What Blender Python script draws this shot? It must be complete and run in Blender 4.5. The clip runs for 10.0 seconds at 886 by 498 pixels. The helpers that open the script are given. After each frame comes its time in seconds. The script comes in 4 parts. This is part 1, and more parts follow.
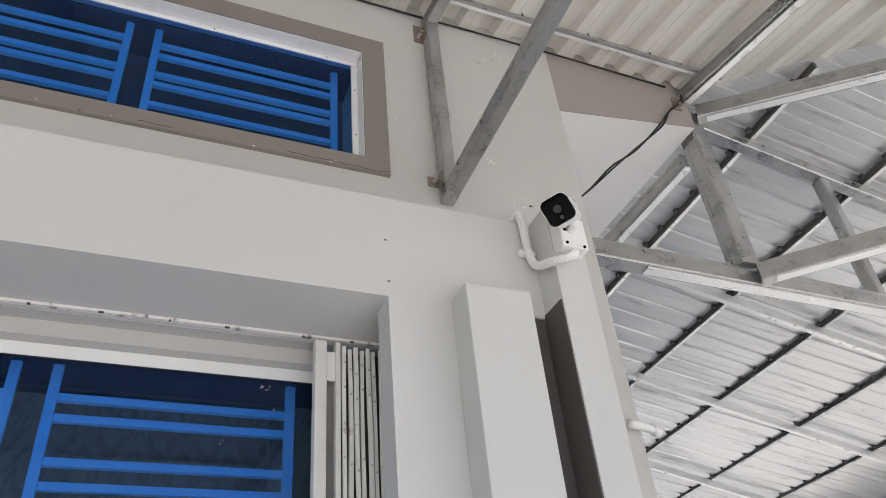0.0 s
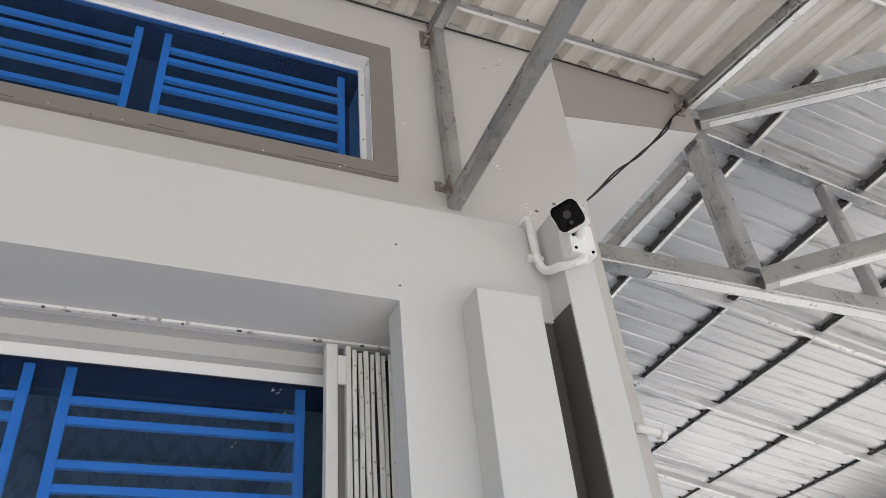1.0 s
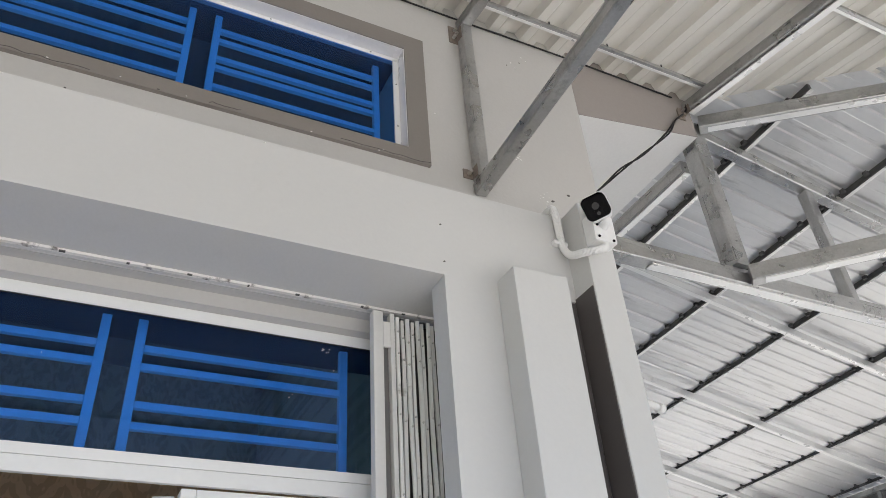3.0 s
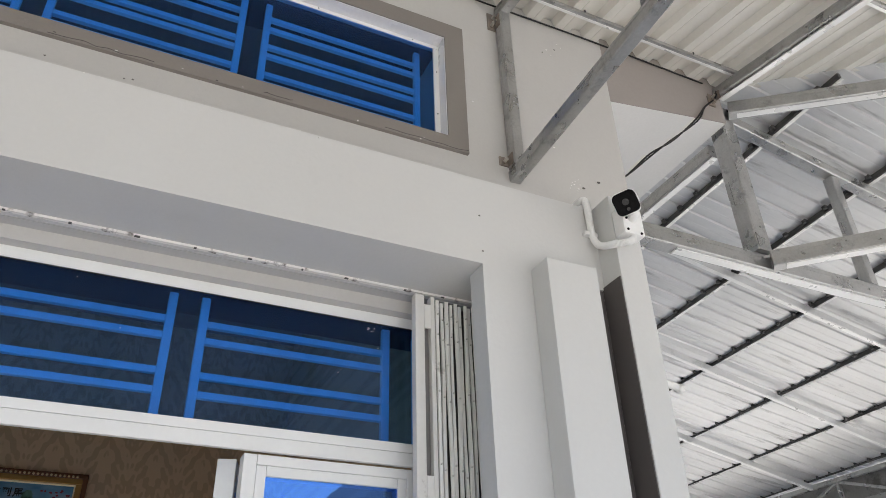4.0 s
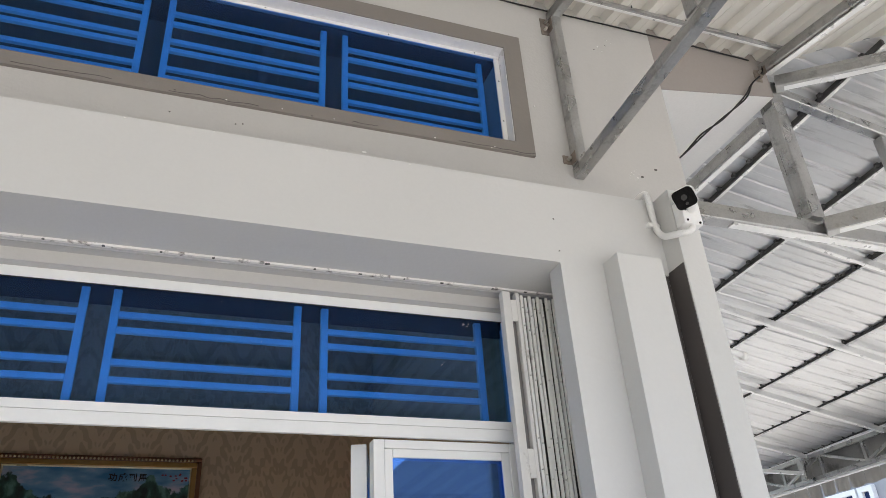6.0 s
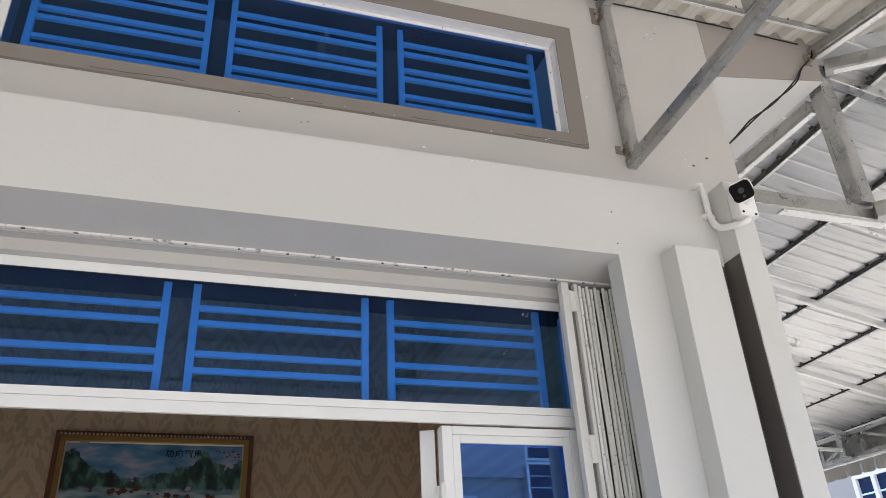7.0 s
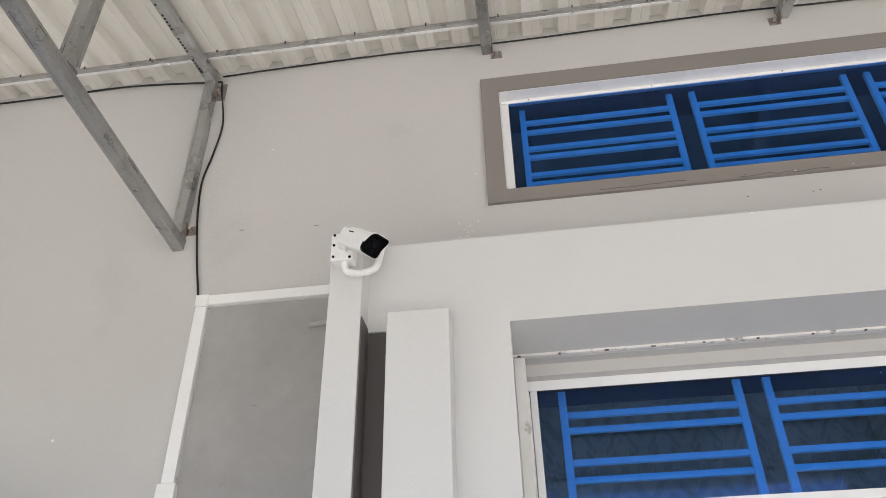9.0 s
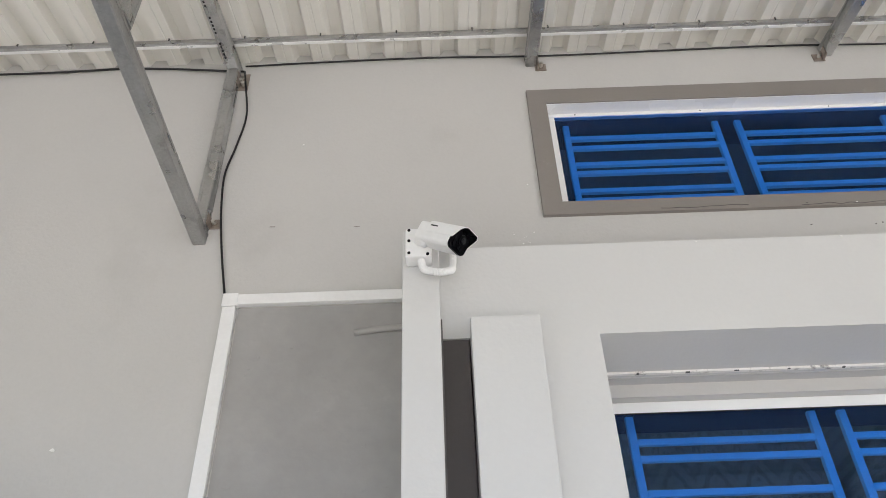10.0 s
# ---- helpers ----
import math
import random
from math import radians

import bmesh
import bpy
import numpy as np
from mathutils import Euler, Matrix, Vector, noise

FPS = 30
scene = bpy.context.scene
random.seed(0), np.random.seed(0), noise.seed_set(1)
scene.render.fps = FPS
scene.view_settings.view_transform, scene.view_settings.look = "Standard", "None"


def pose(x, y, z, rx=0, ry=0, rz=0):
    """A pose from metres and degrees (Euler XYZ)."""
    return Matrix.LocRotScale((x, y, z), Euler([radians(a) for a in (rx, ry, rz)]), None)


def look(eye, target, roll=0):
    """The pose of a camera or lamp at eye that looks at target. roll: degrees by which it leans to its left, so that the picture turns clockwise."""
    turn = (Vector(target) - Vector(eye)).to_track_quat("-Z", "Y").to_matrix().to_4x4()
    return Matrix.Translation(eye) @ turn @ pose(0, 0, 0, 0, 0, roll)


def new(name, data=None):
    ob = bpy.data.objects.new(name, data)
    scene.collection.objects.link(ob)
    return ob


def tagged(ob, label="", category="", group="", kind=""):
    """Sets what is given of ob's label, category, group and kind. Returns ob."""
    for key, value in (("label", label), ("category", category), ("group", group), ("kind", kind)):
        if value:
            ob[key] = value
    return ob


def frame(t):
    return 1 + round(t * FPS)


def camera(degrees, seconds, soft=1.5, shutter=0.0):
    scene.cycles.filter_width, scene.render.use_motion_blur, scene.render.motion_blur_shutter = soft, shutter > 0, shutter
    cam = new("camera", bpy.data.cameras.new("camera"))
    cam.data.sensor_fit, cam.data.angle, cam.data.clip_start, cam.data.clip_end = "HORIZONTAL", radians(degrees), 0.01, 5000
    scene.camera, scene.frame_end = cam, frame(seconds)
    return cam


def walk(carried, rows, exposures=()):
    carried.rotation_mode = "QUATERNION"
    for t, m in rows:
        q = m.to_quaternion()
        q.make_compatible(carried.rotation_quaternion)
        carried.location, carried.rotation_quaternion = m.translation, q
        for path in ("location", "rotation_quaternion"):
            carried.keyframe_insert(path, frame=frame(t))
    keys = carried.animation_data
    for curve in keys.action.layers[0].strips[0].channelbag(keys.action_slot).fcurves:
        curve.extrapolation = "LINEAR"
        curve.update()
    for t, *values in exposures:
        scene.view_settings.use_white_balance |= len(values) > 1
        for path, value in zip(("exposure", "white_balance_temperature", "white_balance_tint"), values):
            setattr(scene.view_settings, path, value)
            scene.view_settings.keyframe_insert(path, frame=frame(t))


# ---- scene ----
cam = camera(60.7, 10.0, soft=0.45)
PATH = [
    (0, (0.071, 0.063, 1.79), (0.768, 1.519, 2.971), -6.0),
    (0.5, (0.06, 0.057, 1.788), (0.757, 1.512, 2.97), -5.9),
    (1, (0.04, 0.062, 1.788), (0.744, 1.51, 2.974), -6.0),
    (1.5, (0.045, 0.089, 1.785), (0.766, 1.531, 2.968), -5.8),
    (2, (0.021, 0.101, 1.779), (0.771, 1.536, 2.954), -5.4),
    (2.5, (-0.089, 0.065, 1.753), (0.696, 1.498, 2.906), -4.4),
    (2.7, (-0.121, 0.04, 1.719), (0.665, 1.472, 2.873), -4.6),
    (3.8, (-0.245, -0.082, 1.666), (0.51, 1.416, 2.756), -2.6),
    (4, (-0.261, -0.109, 1.674), (0.489, 1.41, 2.738), -1.9),
    (4.5, (-0.283, -0.228, 1.653), (0.414, 1.341, 2.679), -2.1),
    (5, (-0.294, -0.269, 1.664), (0.361, 1.334, 2.663), -2.8),
    (5.5, (-0.36, -0.286, 1.659), (0.291, 1.332, 2.638), -3.3),
    (5.7, (-0.399, -0.305, 1.635), (0.237, 1.31, 2.627), -3.9),
    (6.8, (-0.554, -0.384, 1.633), (0.097, 1.255, 2.577), -3.5),
    (7, (-0.572, -0.388, 1.651), (0.007, 1.284, 2.584), -3.1),
    (7.3, (-0.596, -0.382, 1.646), (-0.25, 1.326, 2.627), -3.8),
    (7.5, (-0.635, -0.404, 1.682), (-0.485, 1.334, 2.659), -3.2),
    (7.8, (-0.71, -0.426, 1.691), (-0.849, 1.297, 2.696), -1.6),
    (8, (-0.777, -0.43, 1.695), (-1.051, 1.271, 2.711), -0.5),
    (8.5, (-0.997, -0.436, 1.692), (-1.342, 1.232, 2.741), 0.4),
    (9, (-1.19, -0.36, 1.709), (-1.403, 1.269, 2.85), -1.1),
    (9.5, (-1.398, -0.254, 1.732), (-1.499, 1.343, 2.932), -1.8),
    (10, (-1.576, -0.204, 1.728), (-1.576, 1.373, 2.959), -2.0),
]
walk(cam, [(t, look(eye, target, roll)) for t, eye, target, roll in PATH],
     ((0.0, 1.28, 6550, 11), (2.5, 1.28, 6500, 10), (5.0, 1.36, 6600, 10), (7.0, 1.38, 6700, 11), (7.6, 1.51, 6900, 12), (10.0, 1.52, 6500, 10)))

# world and sun
world = bpy.data.worlds.new("sky")
scene.world = world
world.use_nodes = True
wn = world.node_tree.nodes
wl = world.node_tree.links
sky = wn.new("ShaderNodeTexSky")
sky.sky_type = "NISHITA"
sky.sun_disc = False
sky.sun_elevation = radians(64)
sky.sun_rotation = radians(169)
sky.dust_density = 1.0
wn["Background"].inputs["Strength"].default_value = 0.13
wl.new(sky.outputs["Color"], wn["Background"].inputs["Color"])
sun_data = bpy.data.lights.new("sun", "SUN")
sun_data.energy, sun_data.angle, sun_data.color = 4.0, radians(0.6), (1.0, 0.95, 0.87)
sun = new("sun", sun_data)
sun.matrix_world = look((2.5, -13, 27), (0, 0, 0))


# ---------- materials ----------
def mat(name, col, rough=0.6, metal=0.0, var=0.08, scale=3.0, grain=0.04, grain_scale=90.0, bump=0.1, rand=0.0,
        stain=None, stain_at=0.62, stain_scale=1.3, streak=None, spec=0.5):
    m = bpy.data.materials.new(name)
    m.use_nodes = True
    n, l = m.node_tree.nodes, m.node_tree.links
    b = n["Principled BSDF"]
    b.inputs["Roughness"].default_value, b.inputs["Metallic"].default_value = rough, metal
    b.inputs["Specular IOR Level"].default_value = spec
    tc = n.new("ShaderNodeTexCoord")
    vec = tc.outputs["Object"]
    if streak:
        mp = n.new("ShaderNodeMapping")
        mp.inputs["Scale"].default_value = streak
        l.new(vec, mp.inputs["Vector"])
        vec = mp.outputs["Vector"]
    big = n.new("ShaderNodeTexNoise")
    big.inputs["Scale"].default_value, big.inputs["Detail"].default_value = scale, 5
    l.new(vec, big.inputs["Vector"])
    fine = n.new("ShaderNodeTexNoise")
    fine.inputs["Scale"].default_value, fine.inputs["Detail"].default_value = grain_scale, 3
    l.new(tc.outputs["Object"], fine.inputs["Vector"])

    def math_node(op, a, c, d=None):
        k = n.new("ShaderNodeMath")
        k.operation = op
        for i, v in enumerate((a, c, d)):
            if v is None:
                continue
            if isinstance(v, (int, float)):
                k.inputs[i].default_value = v
            else:
                l.new(v, k.inputs[i])
        return k.outputs[0]

    f = math_node("MULTIPLY_ADD", big.outputs["Fac"], var * 2, 1 - var)
    g = math_node("MULTIPLY_ADD", fine.outputs["Fac"], grain * 2, -grain)
    f = math_node("ADD", f, g)
    if rand:
        oi = n.new("ShaderNodeObjectInfo")
        r = math_node("MULTIPLY_ADD", oi.outputs["Random"], rand * 2, -rand)
        f = math_node("ADD", f, r)
    hv = n.new("ShaderNodeVectorMath")
    hv.operation = "SCALE"
    hv.inputs[0].default_value = col
    l.new(f, hv.inputs["Scale"])
    out = hv.outputs["Vector"]
    if stain:
        sn = n.new("ShaderNodeTexNoise")
        sn.inputs["Scale"].default_value, sn.inputs["Detail"].default_value, sn.inputs["Roughness"].default_value = stain_scale, 8, 0.65
        l.new(vec, sn.inputs["Vector"])
        ramp = n.new("ShaderNodeMapRange")
        ramp.inputs["From Min"].default_value, ramp.inputs["From Max"].default_value = stain_at, stain_at + 0.12
        l.new(sn.outputs["Fac"], ramp.inputs["Value"])
        mx = n.new("ShaderNodeMix")
        mx.data_type = "RGBA"
        k = math_node("MULTIPLY", ramp.outputs["Result"], stain[3])
        l.new(k, mx.inputs["Factor"])
        l.new(out, mx.inputs["A"])
        mx.inputs["B"].default_value = (*stain[:3], 1)
        out = mx.outputs["Result"]
    l.new(out, b.inputs["Base Color"])
    rr = math_node("MULTIPLY_ADD", big.outputs["Fac"], 0.3, rough - 0.15)
    l.new(rr, b.inputs["Roughness"])
    if bump:
        bp = n.new("ShaderNodeBump")
        bp.inputs["Strength"].default_value, bp.inputs["Distance"].default_value = bump, 0.004
        hsum = math_node("ADD", fine.outputs["Fac"], math_node("MULTIPLY", big.outputs["Fac"], 2.0))
        l.new(hsum, bp.inputs["Height"])
        l.new(bp.outputs["Normal"], b.inputs["Normal"])
    return m


def glass_mat(name, tint, gloss_rough=0.02, base=0.05, gloss=(1, 1, 1)):
    m = bpy.data.materials.new(name)
    m.use_nodes = True
    n, l = m.node_tree.nodes, m.node_tree.links
    n.remove(n["Principled BSDF"])
    tr = n.new("ShaderNodeBsdfTransparent")
    tr.inputs["Color"].default_value = (*tint, 1)
    gl = n.new("ShaderNodeBsdfGlossy")
    gl.inputs["Roughness"].default_value = gloss_rough
    gl.inputs["Color"].default_value = (*gloss, 1)
    lw = n.new("ShaderNodeLayerWeight")
    lw.inputs["Blend"].default_value = 0.5
    pw = n.new("ShaderNodeMath")
    pw.operation = "POWER"
    pw.inputs[1].default_value = 5.0
    l.new(lw.outputs["Facing"], pw.inputs[0])
    ad = n.new("ShaderNodeMath")
    ad.operation = "MULTIPLY_ADD"
    ad.inputs[1].default_value, ad.inputs[2].default_value = 0.9, base
    l.new(pw.outputs[0], ad.inputs[0])
    mx = n.new("ShaderNodeMixShader")
    l.new(ad.outputs[0], mx.inputs[0])
    l.new(tr.outputs[0], mx.inputs[1])
    l.new(gl.outputs[0], mx.inputs[2])
    l.new(mx.outputs[0], n["Material Output"].inputs["Surface"])
    return m


PAINT = mat("wall_paint", (0.575, 0.56, 0.535), 0.7, var=0.07, scale=1.6, grain=0.03, grain_scale=110, bump=0.2,
            stain=(0.50, 0.485, 0.46, 0.5), stain_at=0.58, stain_scale=1.7)
PAINT_SMOOTH = mat("surround_paint", (0.655, 0.65, 0.635), 0.55, var=0.05, scale=1.8, grain=0.02, grain_scale=90, bump=0.12,
                   stain=(0.53, 0.52, 0.50, 0.35), stain_at=0.60, stain_scale=2.6)
# surround paint made greyer to hold the shade of the cove
COVE_SHADED = mat("shaded_cove_paint", (0.50, 0.495, 0.49), 0.6, var=0.06, scale=3, grain=0.02, bump=0.12)
BAND = mat("taupe_paint", (0.25, 0.225, 0.205), 0.55, var=0.08, scale=5, grain=0.03, bump=0.15,
           stain=(0.42, 0.39, 0.36, 0.6), stain_at=0.66, stain_scale=9)
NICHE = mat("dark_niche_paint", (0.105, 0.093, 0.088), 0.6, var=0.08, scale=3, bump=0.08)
WHITE_PAINT = mat("white_soffit_paint", (0.80, 0.79, 0.77), 0.7, var=0.05, scale=1.5, bump=0.06)
REVEAL = mat("dusty_reveal_paint", (0.80, 0.79, 0.775), 0.28, var=0.10, scale=4, bump=0.1, stain=(0.78, 0.77, 0.75, 0.6), stain_at=0.60, stain_scale=6)
FASCIA = mat("taupe_fascia_paint", (0.36, 0.325, 0.30), 0.6, var=0.06, scale=3, bump=0.1)
PATCH = mat("rough_grey_render", (0.365, 0.355, 0.34), 0.7, var=0.20, scale=5, grain=0.07, grain_scale=30, bump=0.35,
            stain=(0.47, 0.46, 0.44, 0.5), stain_at=0.60, stain_scale=5)
LEFT_SCREEN = mat("left_screen_render", (0.30, 0.29, 0.28), 0.85, var=0.15, scale=2, bump=0.2)
PLASTER = mat("bare_white_plaster", (0.85, 0.84, 0.81), 0.9, var=0.1, scale=30, bump=0.4)
ALU = mat("white_powder_coat", (0.87, 0.865, 0.85), 0.4, var=0.05, scale=6, grain=0.02, bump=0.04,
          stain=(0.55, 0.50, 0.43, 0.5), stain_at=0.68, stain_scale=7)
GATE = mat("old_white_gate_paint", (0.82, 0.80, 0.76), 0.45, var=0.12, scale=8, grain=0.04, bump=0.12, rand=0.05,
           stain=(0.22, 0.17, 0.12, 0.75), stain_at=0.61, stain_scale=14)
GATE_DARK = mat("dark_gate_channel", (0.20, 0.19, 0.18), 0.6, var=0.2, scale=10)
RAIL = mat("chipped_rail_paint", (0.84, 0.82, 0.79), 0.6, var=0.1, scale=10, bump=0.4,
           stain=(0.10, 0.08, 0.07, 0.9), stain_at=0.56, stain_scale=30)
BLUE = mat("blue_grille_enamel", (0.66, 0.90, 0.90), 0.35, var=0.05, scale=12, grain=0.02, bump=0.05)
GLASS = glass_mat("blue_tinted_glass", (0.43, 0.675, 0.93), 0.01, 0.045, (0.37, 0.50, 0.90))
GLASS_DOOR = glass_mat("blue_mirror_glass", (0.40, 0.60, 0.95), 0.01, 0.22, (0.30, 0.58, 1.0))
# paler copy of the zinc: ground light on undersides is in its colour
GALV_LIT = mat("zinc_flange_lit", (0.90, 0.90, 0.89), 0.30, metal=0.35, var=0.10, scale=9, grain=0.05, bump=0.04)
# dark screws and bare steel; also the painted shade of the purlin webs
DARK_STEEL_SHADE = mat("dark_steel_and_shade", (0.085, 0.083, 0.082), 0.6, metal=0.2, var=0.3, scale=12, bump=0.1)
GALV = mat("galvanised_steel", (0.44, 0.44, 0.435), 0.30, metal=0.8, var=0.32, scale=10, grain=0.16, grain_scale=130, bump=0.12, rand=0.10,
           stain=(0.16, 0.158, 0.155, 0.45), stain_at=0.57, stain_scale=18)
SHEET_CREAM = mat("cream_roof_sheet", (0.78, 0.755, 0.70), 0.45, var=0.08, scale=2, grain=0.02, bump=0.04, rand=0.03, streak=(6, 0.6, 1))
SHEET_ZINC = mat("zinc_roof_sheet", (0.76, 0.76, 0.76), 0.36, metal=0.55, var=0.20, scale=2.2, grain=0.03, grain_scale=40, bump=0.12, rand=0.06,
                 streak=(0.8, 5, 1), stain=(0.30, 0.295, 0.29, 0.65), stain_at=0.575, stain_scale=2.4)
WEATHERED = mat("weathered_zinc", (0.30, 0.295, 0.285), 0.55, metal=0.3, var=0.4, scale=6, grain=0.1, bump=0.2, stain=(0.10, 0.098, 0.095, 0.8), stain_at=0.52, stain_scale=5)
RUST = mat("rusty_bracket_steel", (0.34, 0.29, 0.25), 0.6, metal=0.6, var=0.3, scale=60, bump=0.3)
BOLT = mat("zinc_bolt", (0.62, 0.60, 0.56), 0.35, metal=0.8, var=0.3, scale=80, bump=0.1)
BLACK = mat("black_cable_rubber", (0.012, 0.012, 0.013), 0.5, var=0.1, bump=0.0)
CAM_WHITE = mat("white_camera_plastic", (0.88, 0.875, 0.865), 0.35, var=0.03, scale=20, bump=0.02)
CAM_BLACK = mat("gloss_black_plastic", (0.006, 0.006, 0.007), 0.25, var=0.1, bump=0.0, spec=0.04)
FACE = mat("gloss_black_face", (0.004, 0.004, 0.005), 0.14, var=0.2, scale=60, bump=0.25, spec=0.07)
LENS = mat("lens_glass", (0.004, 0.004, 0.006), 0.03, var=0.0, bump=0.0, spec=0.35)
PVC = mat("white_pvc", (0.87, 0.865, 0.85), 0.4, var=0.04, scale=12, bump=0.03)
PVC_OLD = mat("painted_over_pipe", (0.40, 0.385, 0.365), 0.6, var=0.06, scale=12, bump=0.1)
CONCRETE = mat("concrete_ground", (0.48, 0.47, 0.45), 0.85, var=0.15, scale=0.6, grain=0.06, grain_scale=30, bump=0.2)
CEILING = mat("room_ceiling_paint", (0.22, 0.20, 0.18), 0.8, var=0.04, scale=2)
DARK_FLOOR = mat("dark_floor_added", (0.27, 0.263, 0.255), 0.35, var=0.12, scale=2, bump=0.03)
# near-black that stands in for shade behind glass and slats
SHADE_DARK = mat("painted_shade_dark", (0.05, 0.045, 0.04), 0.6, var=0.2, scale=6)
FLOOR = mat("glazed_floor_tile", (0.45, 0.40, 0.34), 0.25, var=0.1, scale=2, bump=0.02)
GOLD = mat("gilded_frame", (0.46, 0.25, 0.075), 0.35, metal=0.5, var=0.2, scale=20, bump=0.2)
DARKWOOD = mat("mahogany_frame", (0.17, 0.060, 0.020), 0.35, var=0.25, scale=14, bump=0.1)
BEAD = mat("pale_gilt_beads", (0.85, 0.72, 0.48), 0.3, metal=0.4, var=0.1, bump=0.0)
INK = mat("black_ink", (0.008, 0.008, 0.01), 0.6, var=0.1, bump=0.0)
RED_INK = mat("red_blossom_paint", (0.28, 0.03, 0.04), 0.6, var=0.2, scale=40, bump=0.0)
FABRIC = mat("grey_valance_cloth", (0.55, 0.53, 0.50), 0.85, var=0.12, scale=6, bump=0.2, rand=0.06)
HOUSE_WALL = mat("neighbour_wall_paint", (0.40, 0.40, 0.41), 0.8, var=0.08, scale=0.8, bump=0.1)
NAVY = mat("navy_window_glass", (0.008, 0.022, 0.085), 0.25, var=0.1, bump=0.0, spec=0.15)
FAN_GREY = mat("grey_fan_wire", (0.10, 0.10, 0.105), 0.4, var=0.1, bump=0.0)


def wallpaper():
    m = bpy.data.materials.new("damask_wallpaper")
    m.use_nodes = True
    n, l = m.node_tree.nodes, m.node_tree.links
    b = n["Principled BSDF"]
    b.inputs["Roughness"].default_value = 0.7
    tc = n.new("ShaderNodeTexCoord")
    nz = n.new("ShaderNodeTexNoise")
    nz.inputs["Scale"].default_value, nz.inputs["Detail"].default_value = 26, 4
    l.new(tc.outputs["Object"], nz.inputs["Vector"])
    sep = n.new("ShaderNodeSeparateXYZ")
    l.new(tc.outputs["Object"], sep.inputs[0])

    def mth(op, a, c=None, d=None):
        k = n.new("ShaderNodeMath")
        k.operation = op
        for i, v in enumerate((a, c, d)):
            if v is None:
                continue
            if isinstance(v, (int, float)):
                k.inputs[i].default_value = v
            else:
                l.new(v, k.inputs[i])
        return k.outputs[0]

    def step(v, lo, hi):
        k = n.new("ShaderNodeMapRange")
        k.interpolation_type = "SMOOTHSTEP"
        k.inputs["From Min"].default_value, k.inputs["From Max"].default_value = lo, hi
        l.new(v, k.inputs["Value"])
        return k.outputs["Result"]

    # ogee medallions edged with mirrored leaf sprays
    wob = mth("MULTIPLY_ADD", nz.outputs["Fac"], 1.2, -0.6)
    uu = mth("MULTIPLY", sep.outputs["X"], 1 / 0.27)
    vv = mth("MULTIPLY", sep.outputs["Z"], 1 / 0.46)
    net = mth("ADD", mth("COSINE", mth("MULTIPLY", uu, 2 * math.pi)), mth("COSINE", mth("MULTIPLY", vv, 2 * math.pi)))
    fold = mth("ABSOLUTE", mth("MULTIPLY_ADD", mth("FRACT", mth("ADD", uu, 0.5)), 2.0, -1.0))
    leaf = mth("SINE", mth("MULTIPLY_ADD", vv, 10 * math.pi, mth("MULTIPLY", fold, -15.0)))
    curl = mth("SINE", mth("MULTIPLY_ADD", vv, 4 * math.pi, mth("MULTIPLY", fold, 17.0)))
    spray = mth("ADD", mth("MULTIPLY", leaf, 0.42), mth("ADD", mth("MULTIPLY", curl, 0.30), wob))
    edge = mth("ABSOLUTE", mth("ADD", net, mth("MULTIPLY", spray, 0.9)))
    ring = mth("SUBTRACT", 1.0, step(edge, 0.30, 0.62))
    core = step(mth("ADD", mth("ABSOLUTE", net), mth("MULTIPLY", spray, 0.7)), 1.25, 1.45)
    fac = mth("MAXIMUM", ring, core)
    mx = n.new("ShaderNodeMix")
    mx.data_type = "RGBA"
    mx.inputs["A"].default_value = (0.575, 0.405, 0.25, 1)
    mx.inputs["B"].default_value = (0.71, 0.52, 0.33, 1)
    l.new(fac, mx.inputs["Factor"])
    l.new(mx.outputs["Result"], b.inputs["Base Color"])
    return m


